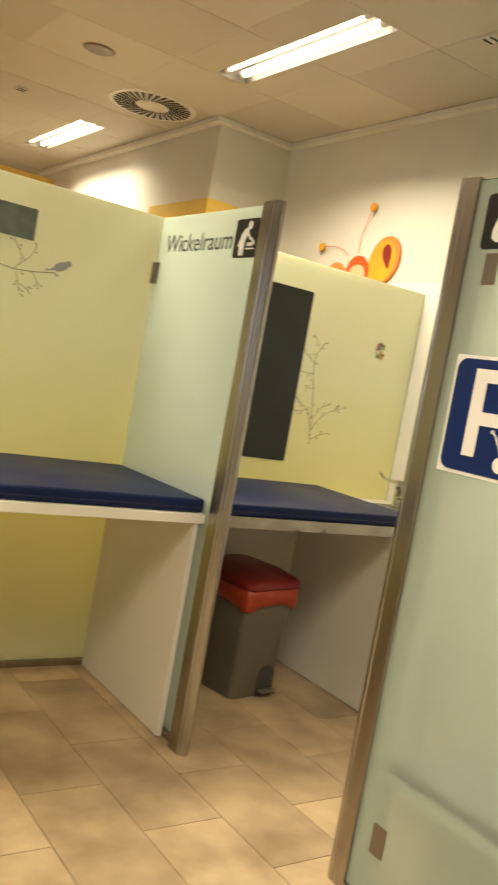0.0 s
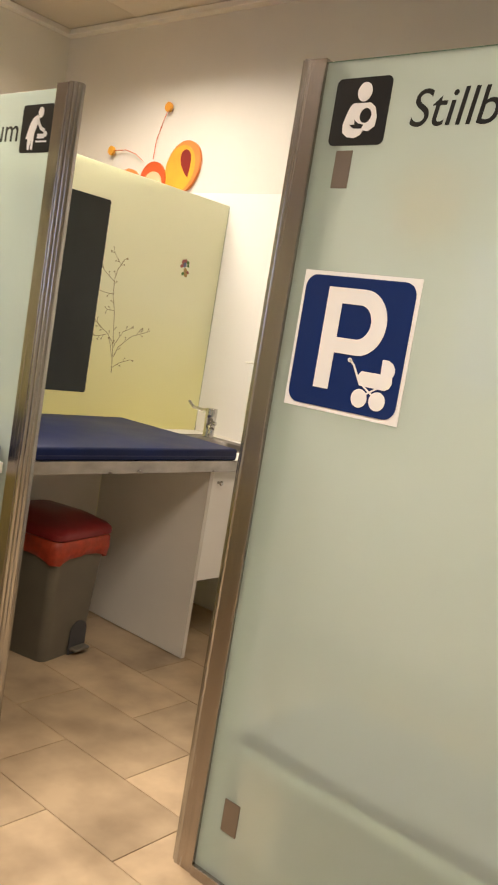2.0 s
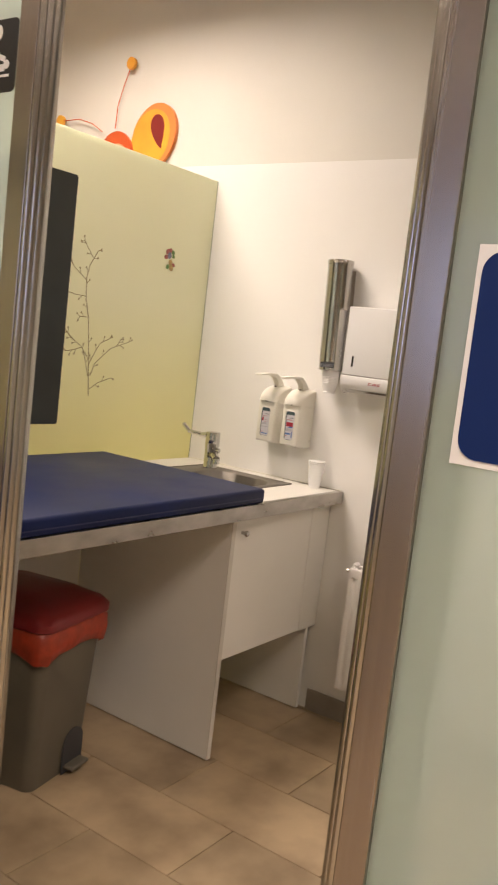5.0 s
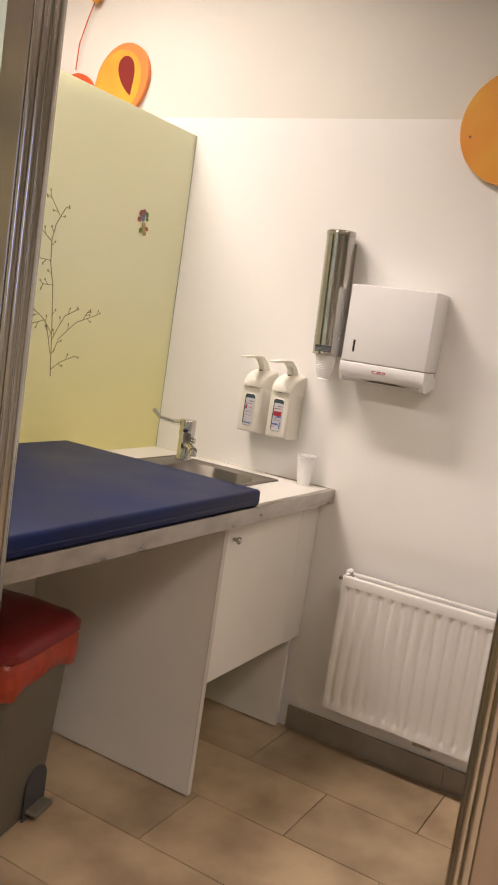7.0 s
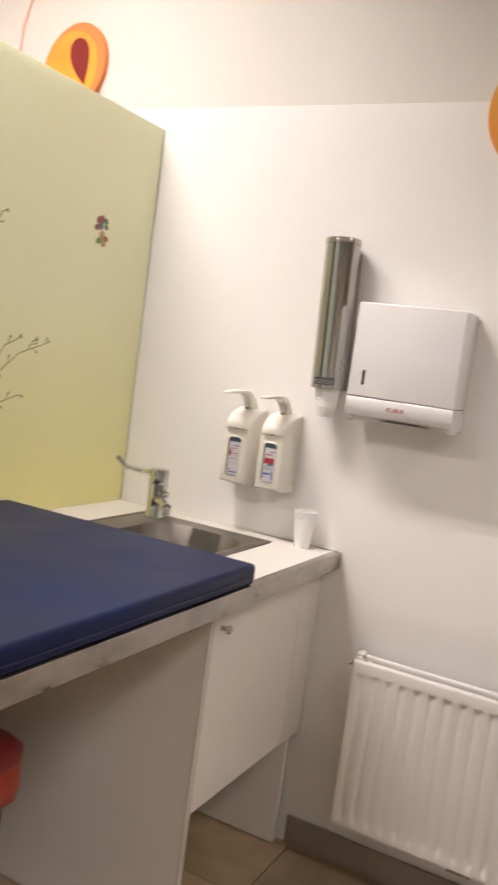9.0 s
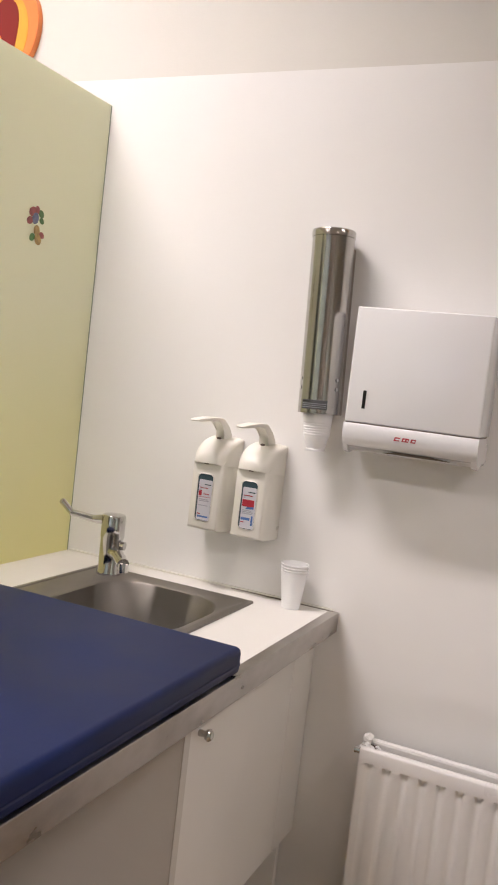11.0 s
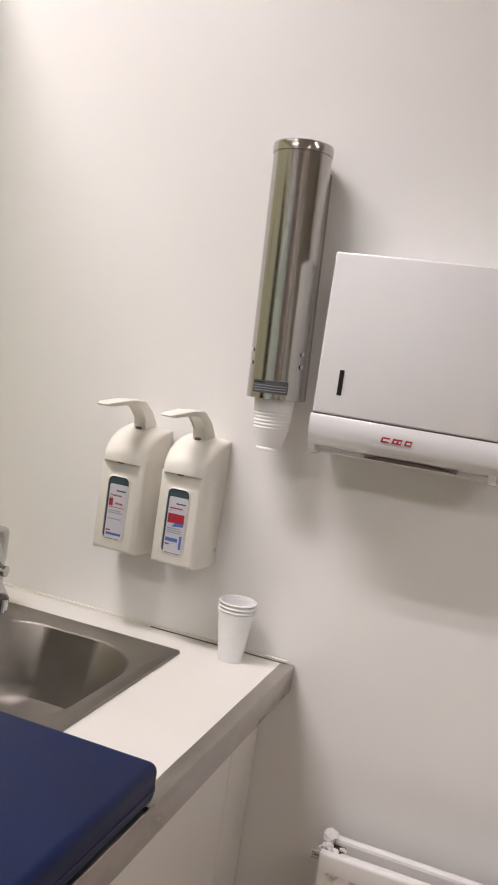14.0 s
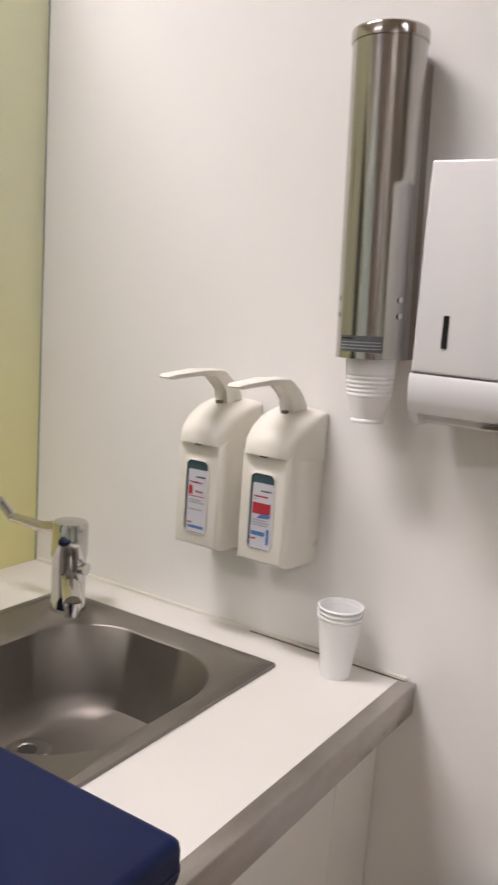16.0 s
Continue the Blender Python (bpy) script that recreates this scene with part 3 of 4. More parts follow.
TWIGS = [[(0.0, 0.0), (-0.016, 0.145), (-0.034, 0.283), (-0.053, 0.347), (-0.059, 0.42), (-0.048, 0.466), (-0.015, 0.52)], [(-0.013, 0.131), (-0.057, 0.178), (-0.091, 0.197), (-0.135, 0.229)], [(-0.056, 0.174), (-0.086, 0.165), (-0.123, 0.157)], [(-0.011, 0.116), (0.005, 0.147), (0.035, 0.194), (0.078, 0.213)], [(0.0, 0.074), (0.016, 0.119), (0.09, 0.178), (0.184, 0.209)], [(-0.004, 0.022), (0.038, 0.048), (0.102, 0.069)], [(-0.012, 0.072), (-0.036, 0.143)], [(-0.034, 0.283), (-0.076, 0.282)], [(-0.051, 0.355), (-0.107, 0.357), (-0.151, 0.364)], [(-0.06, 0.413), (-0.123, 0.451), (-0.162, 0.498)], [(-0.123, 0.451), (-0.144, 0.486)], [(-0.036, 0.493), (-0.066, 0.525), (-0.082, 0.544)], [(-0.096, 0.196), (-0.129, 0.223)], [(0.12, 0.188), (0.137, 0.213)]]
twigs("twig_decal", facing_south(2.685, 3.4195, 1.123), TWIGS, "thin budding twig printed grey-brown on the yellow glass")
bt = twigs("bird_decal", facing_south(1.02, 3.4195, 1.66),
           [[(-0.2, 0.03), (0.02, 0.0), (0.1, 0.005), (0.19, 0.02)], [(0.02, 0.0), (0.08, 0.06), (0.1, 0.1)], [(0.1, 0.005), (0.13, -0.04)], [(0.03, 0.0), (0.05, -0.06), (0.06, -0.09)],
            [(-0.1, 0.02), (-0.06, -0.05)], [(0.06, 0.04), (0.02, 0.1), (0.0, 0.13)], [(0.05, -0.05), (0.09, -0.07)]], "printed branch with a small bird on the yellow glass")
bm = bmesh.new()
prism(bm, ellipse(0.215, 0.05, 0.034, 0.018, 25), 0, 0.0012)
prism(bm, ellipse(0.245, 0.068, 0.013, 0.012), 0, 0.0013)
prism(bm, [(0.18, 0.04), (0.155, 0.02), (0.19, 0.032)], 0, 0.0011)
part("bird", bm, M_GREYTXT, bt, "small grey printed bird")

flower = thing("flower_sticker", facing_south(3.052, 3.4195, 1.668), "small colourful flower and butterfly sticker on the glass", "sticker")
for (du, dv, r, mt) in ((-0.018, 0.03, 0.014, M_PETAL), (-0.026, 0.008, 0.012, M_PETAL), (0.0, 0.036, 0.011, M_PETAL), (-0.005, 0.016, 0.015, M_MAUVE), (0.018, 0.03, 0.011, M_LEAF), (0.022, 0.014, 0.009, M_LEAF),
                        (0.005, -0.012, 0.014, M_OCHRE), (0.012, -0.032, 0.015, M_OCHRE), (-0.012, -0.03, 0.011, M_LEAF), (0.026, -0.02, 0.01, M_PETAL)):
    part("petal", prism(bmesh.new(), ellipse(du * 0.85, dv * 0.95, r * 0.72, r * 0.9, du * 2500, seg=14), 0, 0.001 + r * 0.03), mt, flower)


# ---- changing tables ----
CT = 0.869


def mattress(x0, x1, y0, y1, z0, z1, label):
    t = thing("changing_mattress", pose(0, 0, z0), label, "mattress", "changing mattresses")
    part("cover", box(bmesh.new(), x0, x1, y0, y1, 0.0005, z1 - z0, bevel=0.011, seg=3), M_BLUE, t, smooth=True)
    zz = (z1 - z0) * 0.38
    part("seam", prism(bmesh.new(), rounded(x0 - 0.0008, x1 + 0.0008, y0 - 0.0008, y1 + 0.0008, 0.0115), zz - 0.0018, zz + 0.0018), M_SEAM, t, "fine stitched seam")
    return t


# sink bay
top = thing("countertop", pose(0, 0, 0), "white laminate worktop with worn metal edging", "worktop")
HX0, HX1, HY0, HY1 = 2.815, 3.17, 2.858, 3.17
bm = bmesh.new()
rims = [[bm.verts.new((x, y, z)) for x, y in ((a, c), (b, c), (b, d), (a, d))] for a, b, c, d, z in
        ((1.668, WALL - 0.0125, 2.664, 3.418, CT), (HX0, HX1, HY0, HY1, CT), (HX0, HX1, HY0, HY1, CT - 0.04), (1.668, WALL - 0.0125, 2.664, 3.418, CT - 0.04))]
for p, q in zip(rims, rims[1:] + rims[:1]):
    for k in range(4):
        bm.faces.new((p[k], p[(k + 1) % 4], q[(k + 1) % 4], q[k]))
part("slab", bm, M_LAMINATE, top)
part("edging", boxes((1.668, WALL - 0.0125, 2.656, 2.680, CT - 0.045, CT + 0.001), bevel=0.0015), M_EDGE, top, "scuffed metal edge strip")
part("joint_gap", boxes((WALL - 0.0195, WALL - 0.0167, 2.668, 2.93, CT + 0.0004, CT + 0.0014)), M_SLOT, top, "dark open joint at the wall")
part("sealant", boxes((WALL - 0.0165, WALL - 0.0105, 2.67, 3.41, CT + 0.0003, CT + 0.005)), M_CREAM, top, "uneven sealant line")
mattress(1.672, 2.776, 2.657, 3.405, CT + 0.0012, 0.919, "navy vinyl changing mattress on the worktop beside the sink")

cab = thing("sink_cabinet", pose(0, 0, 0), "white laminate cabinet under the sink, hung above the floor", "cabinet")
part("side_panel", boxes((2.674, 2.692, 2.70, 3.37, 0.004, CT - 0.041), bevel=0.001), M_LAMINATE, cab, "long side panel down to the floor")
part("side_edge", boxes((2.673, 2.693, 2.697, 2.6995, 0.004, CT - 0.041)), M_LAM_EDGE, cab)
part("inner_panel", boxes((3.258, 3.276, 2.7225, 3.37, 0.004, CT - 0.041), bevel=0.001), M_LAMINATE, cab)
part("carcass", boxes((2.695, 3.257, 2.722, 3.30, 0.345, 0.70)), M_LAMINATE, cab)
door = part("door", boxes((2.699, 3.168, 2.702, 2.72, 0.342, CT - 0.046), bevel=0.0015), M_LAMINATE, cab)
bm = bmesh.new()
rod(bm, (2.734, 2.702, 0.768), (2.734, 2.688, 0.768), 0.006, 0.005, 14)
rod(bm, (2.734, 2.688, 0.768), (2.734, 2.682, 0.768), 0.009, 0.011, 16)
rod(bm, (2.734, 2.682, 0.768), (2.734, 2.677, 0.768), 0.011, 0.007, 16)
part("knob", bm, M_STEEL_TUBE, door, "small round metal knob", smooth=True)
part("filler_panel", boxes((3.172, WALL - 0.0125, 2.703, 2.72, 0.338, CT - 0.046), bevel=0.0015), M_LAMINATE, cab)
part("door_gap", boxes((3.1678, 3.1722, 2.712, 2.7215, 0.342, CT - 0.046)), M_LAM_EDGE, cab)

part("back_panel", boxes((1.668, 2.6735, 3.3705, 3.4, 0.004, CT - 0.041)), M_LAMINATE, cab)

# sink
sink = thing("sink", pose(0, 0, CT), "stainless steel inset sink with rounded bowl", "sink")
RX0, RX1, RY0, RY1 = 2.79, 3.213, 2.832, 3.26
bm = bmesh.new()
N = 10
bx0, bx1, by0, by1 = HX0 + 0.006, HX1 - 0.006, HY0 + 0.006, HY1 - 0.006


def loop(x0, x1, y0, y1, r, z):
    return [bm.verts.new((u, v, z)) for u, v in rounded(x0, x1, y0, y1, r, N)]


def skin(a, b):
    k = len(a)
    for i in range(k):
        bm.faces.new((a[i], a[(i + 1) % k], b[(i + 1) % k], b[i]))


rings = [loop(RX0, RX1, RY0, RY1, 0.004, 0.0005), loop(RX0 + 0.001, RX1 - 0.001, RY0 + 0.001, RY1 - 0.001, 0.004, 0.005), loop(RX0 + 0.012, RX1 - 0.012, RY0 + 0.012, RY1 - 0.012, 0.008, 0.0065),
         loop(RX0 + 0.016, RX1 - 0.016, RY0 + 0.014, RY1 - 0.014, 0.01, 0.0035),
         loop(bx0 - 0.005, bx1 + 0.005, by0 - 0.005, by1 + 0.005, 0.115, 0.0035), loop(bx0, bx1, by0, by1, 0.11, 0.0), loop(bx0 + 0.012, bx1 - 0.012, by0 + 0.012, by1 - 0.012, 0.1, -0.1),
         loop(bx0 + 0.02, bx1 - 0.02, by0 + 0.02, by1 - 0.02, 0.095, -0.122), loop(bx0 + 0.05, bx1 - 0.05, by0 + 0.032, by1 - 0.032, 0.07, -0.132), loop(2.965, 3.025, 3.067, 3.127, 0.0295, -0.136)]
for a, b in zip(rings, rings[1:]):
    skin(a, b)
bm.faces.new(rings[-1])
part("bowl", bm, M_SINK, sink, smooth=True)
part("drain", lathe(bmesh.new(), [(0.0, -0.1345), (0.012, -0.1345), (0.014, -0.132), (0.03, -0.131), (0.034, -0.134)], 24, (2.995, 3.097, 0)), M_CHROME, sink, "chrome drain ring", smooth=True)
part("drain_hole", lathe(bmesh.new(), [(0.0, -0.1335), (0.02, -0.1318)], 20, (2.995, 3.097, 0)), M_SHADOW_SLOT, sink)

# tap with a long medical lever
FX, FY = 3.162, 3.195
tap = thing("tap", pose(FX, FY, CT + 0.0037), "chrome single lever tap with a long looped lever", "tap")
bm = lathe(bmesh.new(), [(0.0, 0.0), (0.029, 0.0), (0.029, 0.006), (0.027, 0.01), (0.027, 0.06), (0.027, 0.085), (0.0285, 0.09), (0.0285, 0.138), (0.026, 0.143), (0.0, 0.145)], 24)
part("body", bm, M_TAP, tap, smooth=True)
bm = path_tube(bmesh.new(), [(-0.01, -0.01, 0.055), (-0.045, -0.05, 0.06), (-0.075, -0.085, 0.05)], 0.014, 14)
rod(bm, (-0.075, -0.085, 0.052), (-0.077, -0.087, 0.032), 0.012, 0.012, 14)
part("spout", bm, M_TAP, tap, smooth=True)
bm = bmesh.new()
for (a, b, ra, rb) in (((-0.0, 0.0, 0.13), (-0.012, 0.05, 0.126), 0.014, 0.009), ((-0.012, 0.05, 0.126), (-0.025, 0.105, 0.133), 0.009, 0.0075), ((-0.025, 0.105, 0.133), (-0.03, 0.13, 0.155), 0.0075, 0.008)):
    rod(bm, a, b, ra, rb, 12)
for p in ((-0.012, 0.05, 0.126), (-0.025, 0.105, 0.133), (-0.03, 0.13, 0.155)):
    bmesh.ops.create_icosphere(bm, subdivisions=2, radius=0.0085, matrix=Matrix.Translation(p))
part("lever", bm, M_TAP, tap, "long chrome lever", smooth=True)
part("side_knob", rod(bmesh.new(), (0.0, -0.02, 0.072), (0.002, -0.036, 0.072), 0.009, 0.01, 14), M_TAP, tap, smooth=True)

# left bay table
top2 = thing("countertop", pose(0, 0, 0), "white laminate worktop of the second changing bay", "worktop")
part("slab", boxes((-0.5, 1.652, 2.655, 3.418, 0.832, 0.868), bevel=0.002), M_LAMINATE, top2)
part("side_panel", boxes((1.616, 1.636, 2.668, 3.40, 0.004, 0.8315), bevel=0.001), M_LAMINATE, top2, "white end panel down to the floor")
part("side_panel", boxes((-0.48, -0.46, 2.69, 3.40, 0.004, 0.8315), bevel=0.001), M_LAMINATE, top2)
mattress(-0.45, 1.652, 2.672, 3.405, 0.8685, 0.922, "wide navy vinyl changing mattress on the second worktop")


# ---- pedal bin ----
bin_ = thing("pedal_bin", pose(2.215, 3.105, 0, 0, 0, 12), "grey plastic pedal bin with dark red lid and orange bag", "bin")


def tapered(bm, rows, seg=5):
    rs = []
    for hx, hy, z, r, sh in rows:
        rs.append([bm.verts.new((u, v + sh, z)) for u, v in rounded(-hx, hx, -hy, hy, r, seg)])
    for a, b in zip(rs, rs[1:]):
        k = len(a)
        for i in range(k):
            bm.faces.new((a[i], a[(i + 1) % k], b[(i + 1) % k], b[i]))
    bm.faces.new(rs[0])
    bm.faces.new(rs[-1])
    return bm


part("body", tapered(bmesh.new(), [(0.125, 0.155, 0.0, 0.03, 0), (0.13, 0.16, 0.02, 0.035, 0), (0.155, 0.185, 0.46, 0.04, 0)]), M_BIN, bin_, smooth=True)
# no hollow is cut: a dark plate on the body paints the recess's inner shade
bm = bmesh.new()
prism(bm, [(-0.05, 0.004), (0.05, 0.004), (0.05, 0.095)] + [(0.05 * math.cos(a), 0.095 + 0.045 * math.sin(a)) for a in np.linspace(0.2, math.pi - 0.2, 11)] + [(-0.05, 0.095)], 0, 0.004)
rec = part("pedal_recess", bm, M_RECESS_SHADE, bin_, "dark arched plate painted as the shade inside the pedal recess")
rec.matrix_local = Matrix(((1, 0, 0, 0.062), (0, 0, -1, -0.1665), (0, 1, 0, 0.0), (0, 0, 0, 1)))
part("pedal", box(bmesh.new(), 0.02, 0.106, -0.205, -0.166, 0.02, 0.034, bevel=0.006, seg=3), M_BIN, bin_, smooth=True)
# the folded bag hangs lower at the corners
bm = bmesh.new()
rings = []
for hx, hy, z, drop in ((0.157, 0.187, 0.432, 1.0), (0.168, 0.198, 0.436, 1.0), (0.174, 0.203, 0.462, 0.5), (0.172, 0.201, 0.495, 0.1), (0.162, 0.19, 0.508, 0.0)):
    pts = rounded(-hx, hx, -hy, hy, 0.045, 8)
    full = []
    for (u, v), (a, b) in zip(pts, pts[1:] + pts[:1]):
        m = max(1, int(math.hypot(a - u, b - v) / 0.03))
        full += [(u + (a - u) * k / m, v + (b - v) * k / m) for k in range(m)]
    ring = []
    for k, (u, v) in enumerate(full):
        near = min(1, abs(u) / hx) * min(1, abs(v) / hy)
        ring.append((u * (1 + 0.012 * math.sin(k * 1.9) * drop), v, z - drop * (0.045 * near ** 3 + 0.004 * math.sin(k * 1.3))))
    rings.append(ring)
size = min(len(r) for r in rings)
rings = [[bm.verts.new(r[int(k * len(r) / size)]) for k in range(size)] for r in rings]
for a, b in zip(rings, rings[1:]):
    for k in range(size):
        bm.faces.new((a[k], a[(k + 1) % size], b[(k + 1) % size], b[k]))
part("bag", bm, M_BAG, bin_, "orange bin bag folded over the rim", smooth=True)
part("lid", tapered(bmesh.new(), [(0.166, 0.196, 0.502, 0.045, 0), (0.174, 0.205, 0.508, 0.05, 0), (0.174, 0.205, 0.528, 0.05, 0), (0.16, 0.188, 0.546, 0.05, 0), (0.15, 0.175, 0.55, 0.05, 0), (0.11, 0.13, 0.574, 0.05, 0.01), (0.05, 0.07, 0.58, 0.04, 0.01)]), M_LID, bin_, "dark red domed lid", smooth=True)


# ---- on the wall over the sink ----
WX = WALL - 0.0105


def soap_dispenser(y, red_bar, label):
    W, D, Hh = 0.08, 0.108, 0.222
    t = thing("soap_dispenser", facing_west(WX, y + W, 1.008), label, "soap dispenser", "soap dispensers")
    # rings around the body, from the wall forward: half width, bottom, top for each depth
    def shell(rows, arch):
        bm = bmesh.new()
        rings = []
        for n, hw, v0, v1, crown in rows:
            pts = [(W / 2 - hw, v0), (W / 2 + hw, v0)]
            for k in range(arch + 1):
                a = math.pi * k / arch
                pts.append((W / 2 + hw * math.cos(a), v1 - crown + crown * math.sin(a) ** 0.7))
            rings.append([bm.verts.new((u, v, n)) for u, v in pts])
        for a, b in zip(rings, rings[1:]):
            k = len(a)
            for q in range(k):
                bm.faces.new((a[q], a[(q + 1) % k], b[(q + 1) % k], b[q]))
        bm.faces.new(rings[0])
        bm.faces.new(rings[-1])
        return bm

    part("housing", shell([(0, 0.042, 0.0, 0.218, 0.004), (0.03, 0.0415, 0.0, 0.212, 0.006), (0.06, 0.0405, 0.002, 0.2, 0.008), (0.082, 0.0398, 0.004, 0.17, 0.004), (0.0895, 0.0385, 0.0065, 0.165, 0.003), (0.0935, 0.0365, 0.0095, 0.162, 0.003), (0.095, 0.034, 0.013, 0.158, 0.002)], 10), M_CREAM, t, smooth=True)
    part("hood", shell([(0.001, 0.0425, 0.15, 0.222, 0.006), (0.025, 0.0422, 0.152, 0.221, 0.012), (0.05, 0.042, 0.155, 0.217, 0.018), (0.074, 0.0405, 0.158, 0.208, 0.024), (0.09, 0.037, 0.16, 0.197, 0.026), (0.1, 0.031, 0.161, 0.186, 0.022), (0.104, 0.0245, 0.162, 0.176, 0.012)], 16), M_CREAM, t, "domed cream hood over the bottle", smooth=True)
    part("hood_slot", boxes((W / 2 - 0.006, W / 2 + 0.004, 0.159, 0.1608, 0.0955, 0.1005)), M_SLOT, t)
    bm = bmesh.new()
    rim, hole = rounded(0.0188, 0.0612, 0.0245, 0.1375, 0.0105), rounded(0.0205, 0.0595, 0.0265, 0.1355, 0.009)
    loops = [[bm.verts.new((u, v, n)) for u, v in o] for o, n in ((rim, 0.0945), (rim, 0.0962), (hole, 0.0975), (hole, 0.0953))]
    for a, b in zip(loops, loops[1:]):
        k = len(a)
        for q in range(k):
            bm.faces.new((a[q], a[(q + 1) % k], b[(q + 1) % k], b[q]))
    part("window_rim", bm, M_CREAM, t, smooth=True)
    part("bottle", prism(bmesh.new(), rounded(0.0207, 0.0593, 0.0267, 0.1353, 0.0088), 0.0951, 0.0955), M_TEAL, t, "dark bottle behind the window")
    part("bottle_label", prism(bmesh.new(), rounded(0.0242, 0.0585, 0.028, 0.122, 0.003), 0.0957, 0.096), M_LABEL, t, "white bottle label in the window")
    if red_bar:
        part("label_bar", prism(bmesh.new(), [(0.0258, 0.078), (0.0552, 0.078), (0.0552, 0.094), (0.0258, 0.094)], 0.0962, 0.0965), M_RED, t)
        part("label_bar", prism(bmesh.new(), [(0.034, 0.072), (0.0552, 0.074), (0.0552, 0.079), (0.04, 0.078)], 0.0966, 0.0968), M_LBLUE, t)
        part("label_bar", prism(bmesh.new(), [(0.0258, 0.047), (0.048, 0.047), (0.048, 0.053), (0.0258, 0.053)], 0.0962, 0.0965), M_LBLUE, t)
        part("label_bar", prism(bmesh.new(), [(0.051, 0.036), (0.0552, 0.036), (0.0552, 0.058), (0.051, 0.058)], 0.0962, 0.0965), M_LBLUE, t)
    else:
        part("label_bar", prism(bmesh.new(), [(0.0258, 0.084), (0.033, 0.084), (0.033, 0.097), (0.0258, 0.097)], 0.0962, 0.0965), M_RED, t)
        part("label_bar", prism(bmesh.new(), [(0.0258, 0.0815), (0.0552, 0.0815), (0.0552, 0.0825), (0.0258, 0.0825)], 0.0962, 0.0965), M_RED, t)
        part("label_bar", prism(bmesh.new(), [(0.027, 0.034), (0.055, 0.034), (0.055, 0.038), (0.027, 0.038)], 0.0962, 0.0965), M_LBLUE, t)
    for (v, u0, u1, mt) in ((0.110, 0.038, 0.055, M_TEAL), *(((0.102, 0.027, 0.05, M_RED),) if red_bar else ()), (0.0975, 0.027, 0.032, M_GREYTXT), (0.075 if not red_bar else 0.068, 0.027, 0.05, M_GREYTXT), (0.0715 if not red_bar else 0.0645, 0.027, 0.054, M_GREYTXT), (0.061, 0.027, 0.052, M_GREYTXT), (0.041, 0.026, 0.034, M_RED)):
        part("label_line", prism(bmesh.new(), [(u0, v), (u1, v), (u1, v + 0.0022), (u0, v + 0.0022)], 0.0962, 0.0964), mt, t)
    if not red_bar:
        words("Waschlotion", 0.005, M_RED, t, 0.0268, 0.1015, 0.0962, width=0.022)
        words("cleaning", 0.005, M_RED, t, 0.0375, 0.088, 0.0962, width=0.014)
    # elbow lever: an upright neck and a thin paddle that runs out over the hood
    bm = bmesh.new()
    a = [(0.014, 0.212), (0.016, 0.228), (0.034, 0.247), (0.055, 0.263), (0.066, 0.2675), (0.11, 0.2685), (0.178, 0.264), (0.183, 0.261), (0.178, 0.2585), (0.115, 0.2615), (0.082, 0.2605), (0.066, 0.251), (0.05, 0.236), (0.047, 0.208)]
    half = [0.016, 0.016, 0.015, 0.014, 0.013, 0.016, 0.013, 0.009, 0.013, 0.016, 0.013, 0.012, 0.011, 0.011]
    l = [bm.verts.new((W / 2 - h, v, n)) for (n, v), h in zip(a, half)]
    r = [bm.verts.new((W / 2 + h, v, n)) for (n, v), h in zip(a, half)]
    bm.faces.new(l)
    bm.faces.new(list(reversed(r)))
    for i in range(len(a)):
        bm.faces.new((l[i], l[(i + 1) % len(a)], r[(i + 1) % len(a)], r[i]))
    bmesh.ops.bevel(bm, geom=[e for e in bm.edges if abs(e.verts[0].co.x - e.verts[1].co.x) < 0.006], offset=0.0016, segments=2, affect="EDGES")
    part("pump_lever", bm, M_CREAM, t, "cream elbow lever", smooth=True)
    part("lever_slot", boxes((W / 2 - 0.004, W / 2 + 0.004, 0.2165, 0.2205, 0.0475, 0.056)), M_SLOT, t)
    return t


soap_dispenser(2.944, False, "cream wall soap dispenser with a white and red bottle label")
soap_dispenser(2.831, True, "cream disinfectant dispenser with a red and blue bottle label")

# cup dispenser
tube = thing("cup_dispenser", pose(WX - 0.056, 2.7445, 1.315, -2.0), "brushed steel tube dispenser holding white plastic cups", "cup dispenser")
part("tube", lathe(bmesh.new(), [(0.046, 0.004), (0.0465, 0.0), (0.0462, 0.001), (0.0462, 0.385), (0.0462, 0.385)], 40), M_STEEL_TUBE, tube, smooth=True)
part("cap", lathe(bmesh.new(), [(0.0463, 0.3845), (0.048, 0.385), (0.048, 0.3975), (0.047, 0.4), (0.0445, 0.401), (0.0, 0.4015)], 40), M_STEEL_TUBE, tube, "polished metal cap", smooth=True)
part("bottom_plate", lathe(bmesh.new(), [(0.046, 0.0035), (0.036, 0.002), (0.0345, 0.003), (0.0345, 0.01)], 40), M_STEEL_TUBE, tube, smooth=True)
part("wall_bracket", boxes((0.028, 0.0555, -0.036, 0.036, -0.002, 0.37), bevel=0.002), M_STEEL, tube)
for (a, z) in ((248, 0.075), (248, 0.055), (130, 0.075), (130, 0.055)):
    c, s = math.cos(radians(a)), math.sin(radians(a))
    part("rivet", rod(bmesh.new(), (0.0478 * c, 0.0478 * s, z), (0.048 * c, 0.048 * s, z), 0.0038, 0.003, 10), M_CHROME, tube, smooth=True)
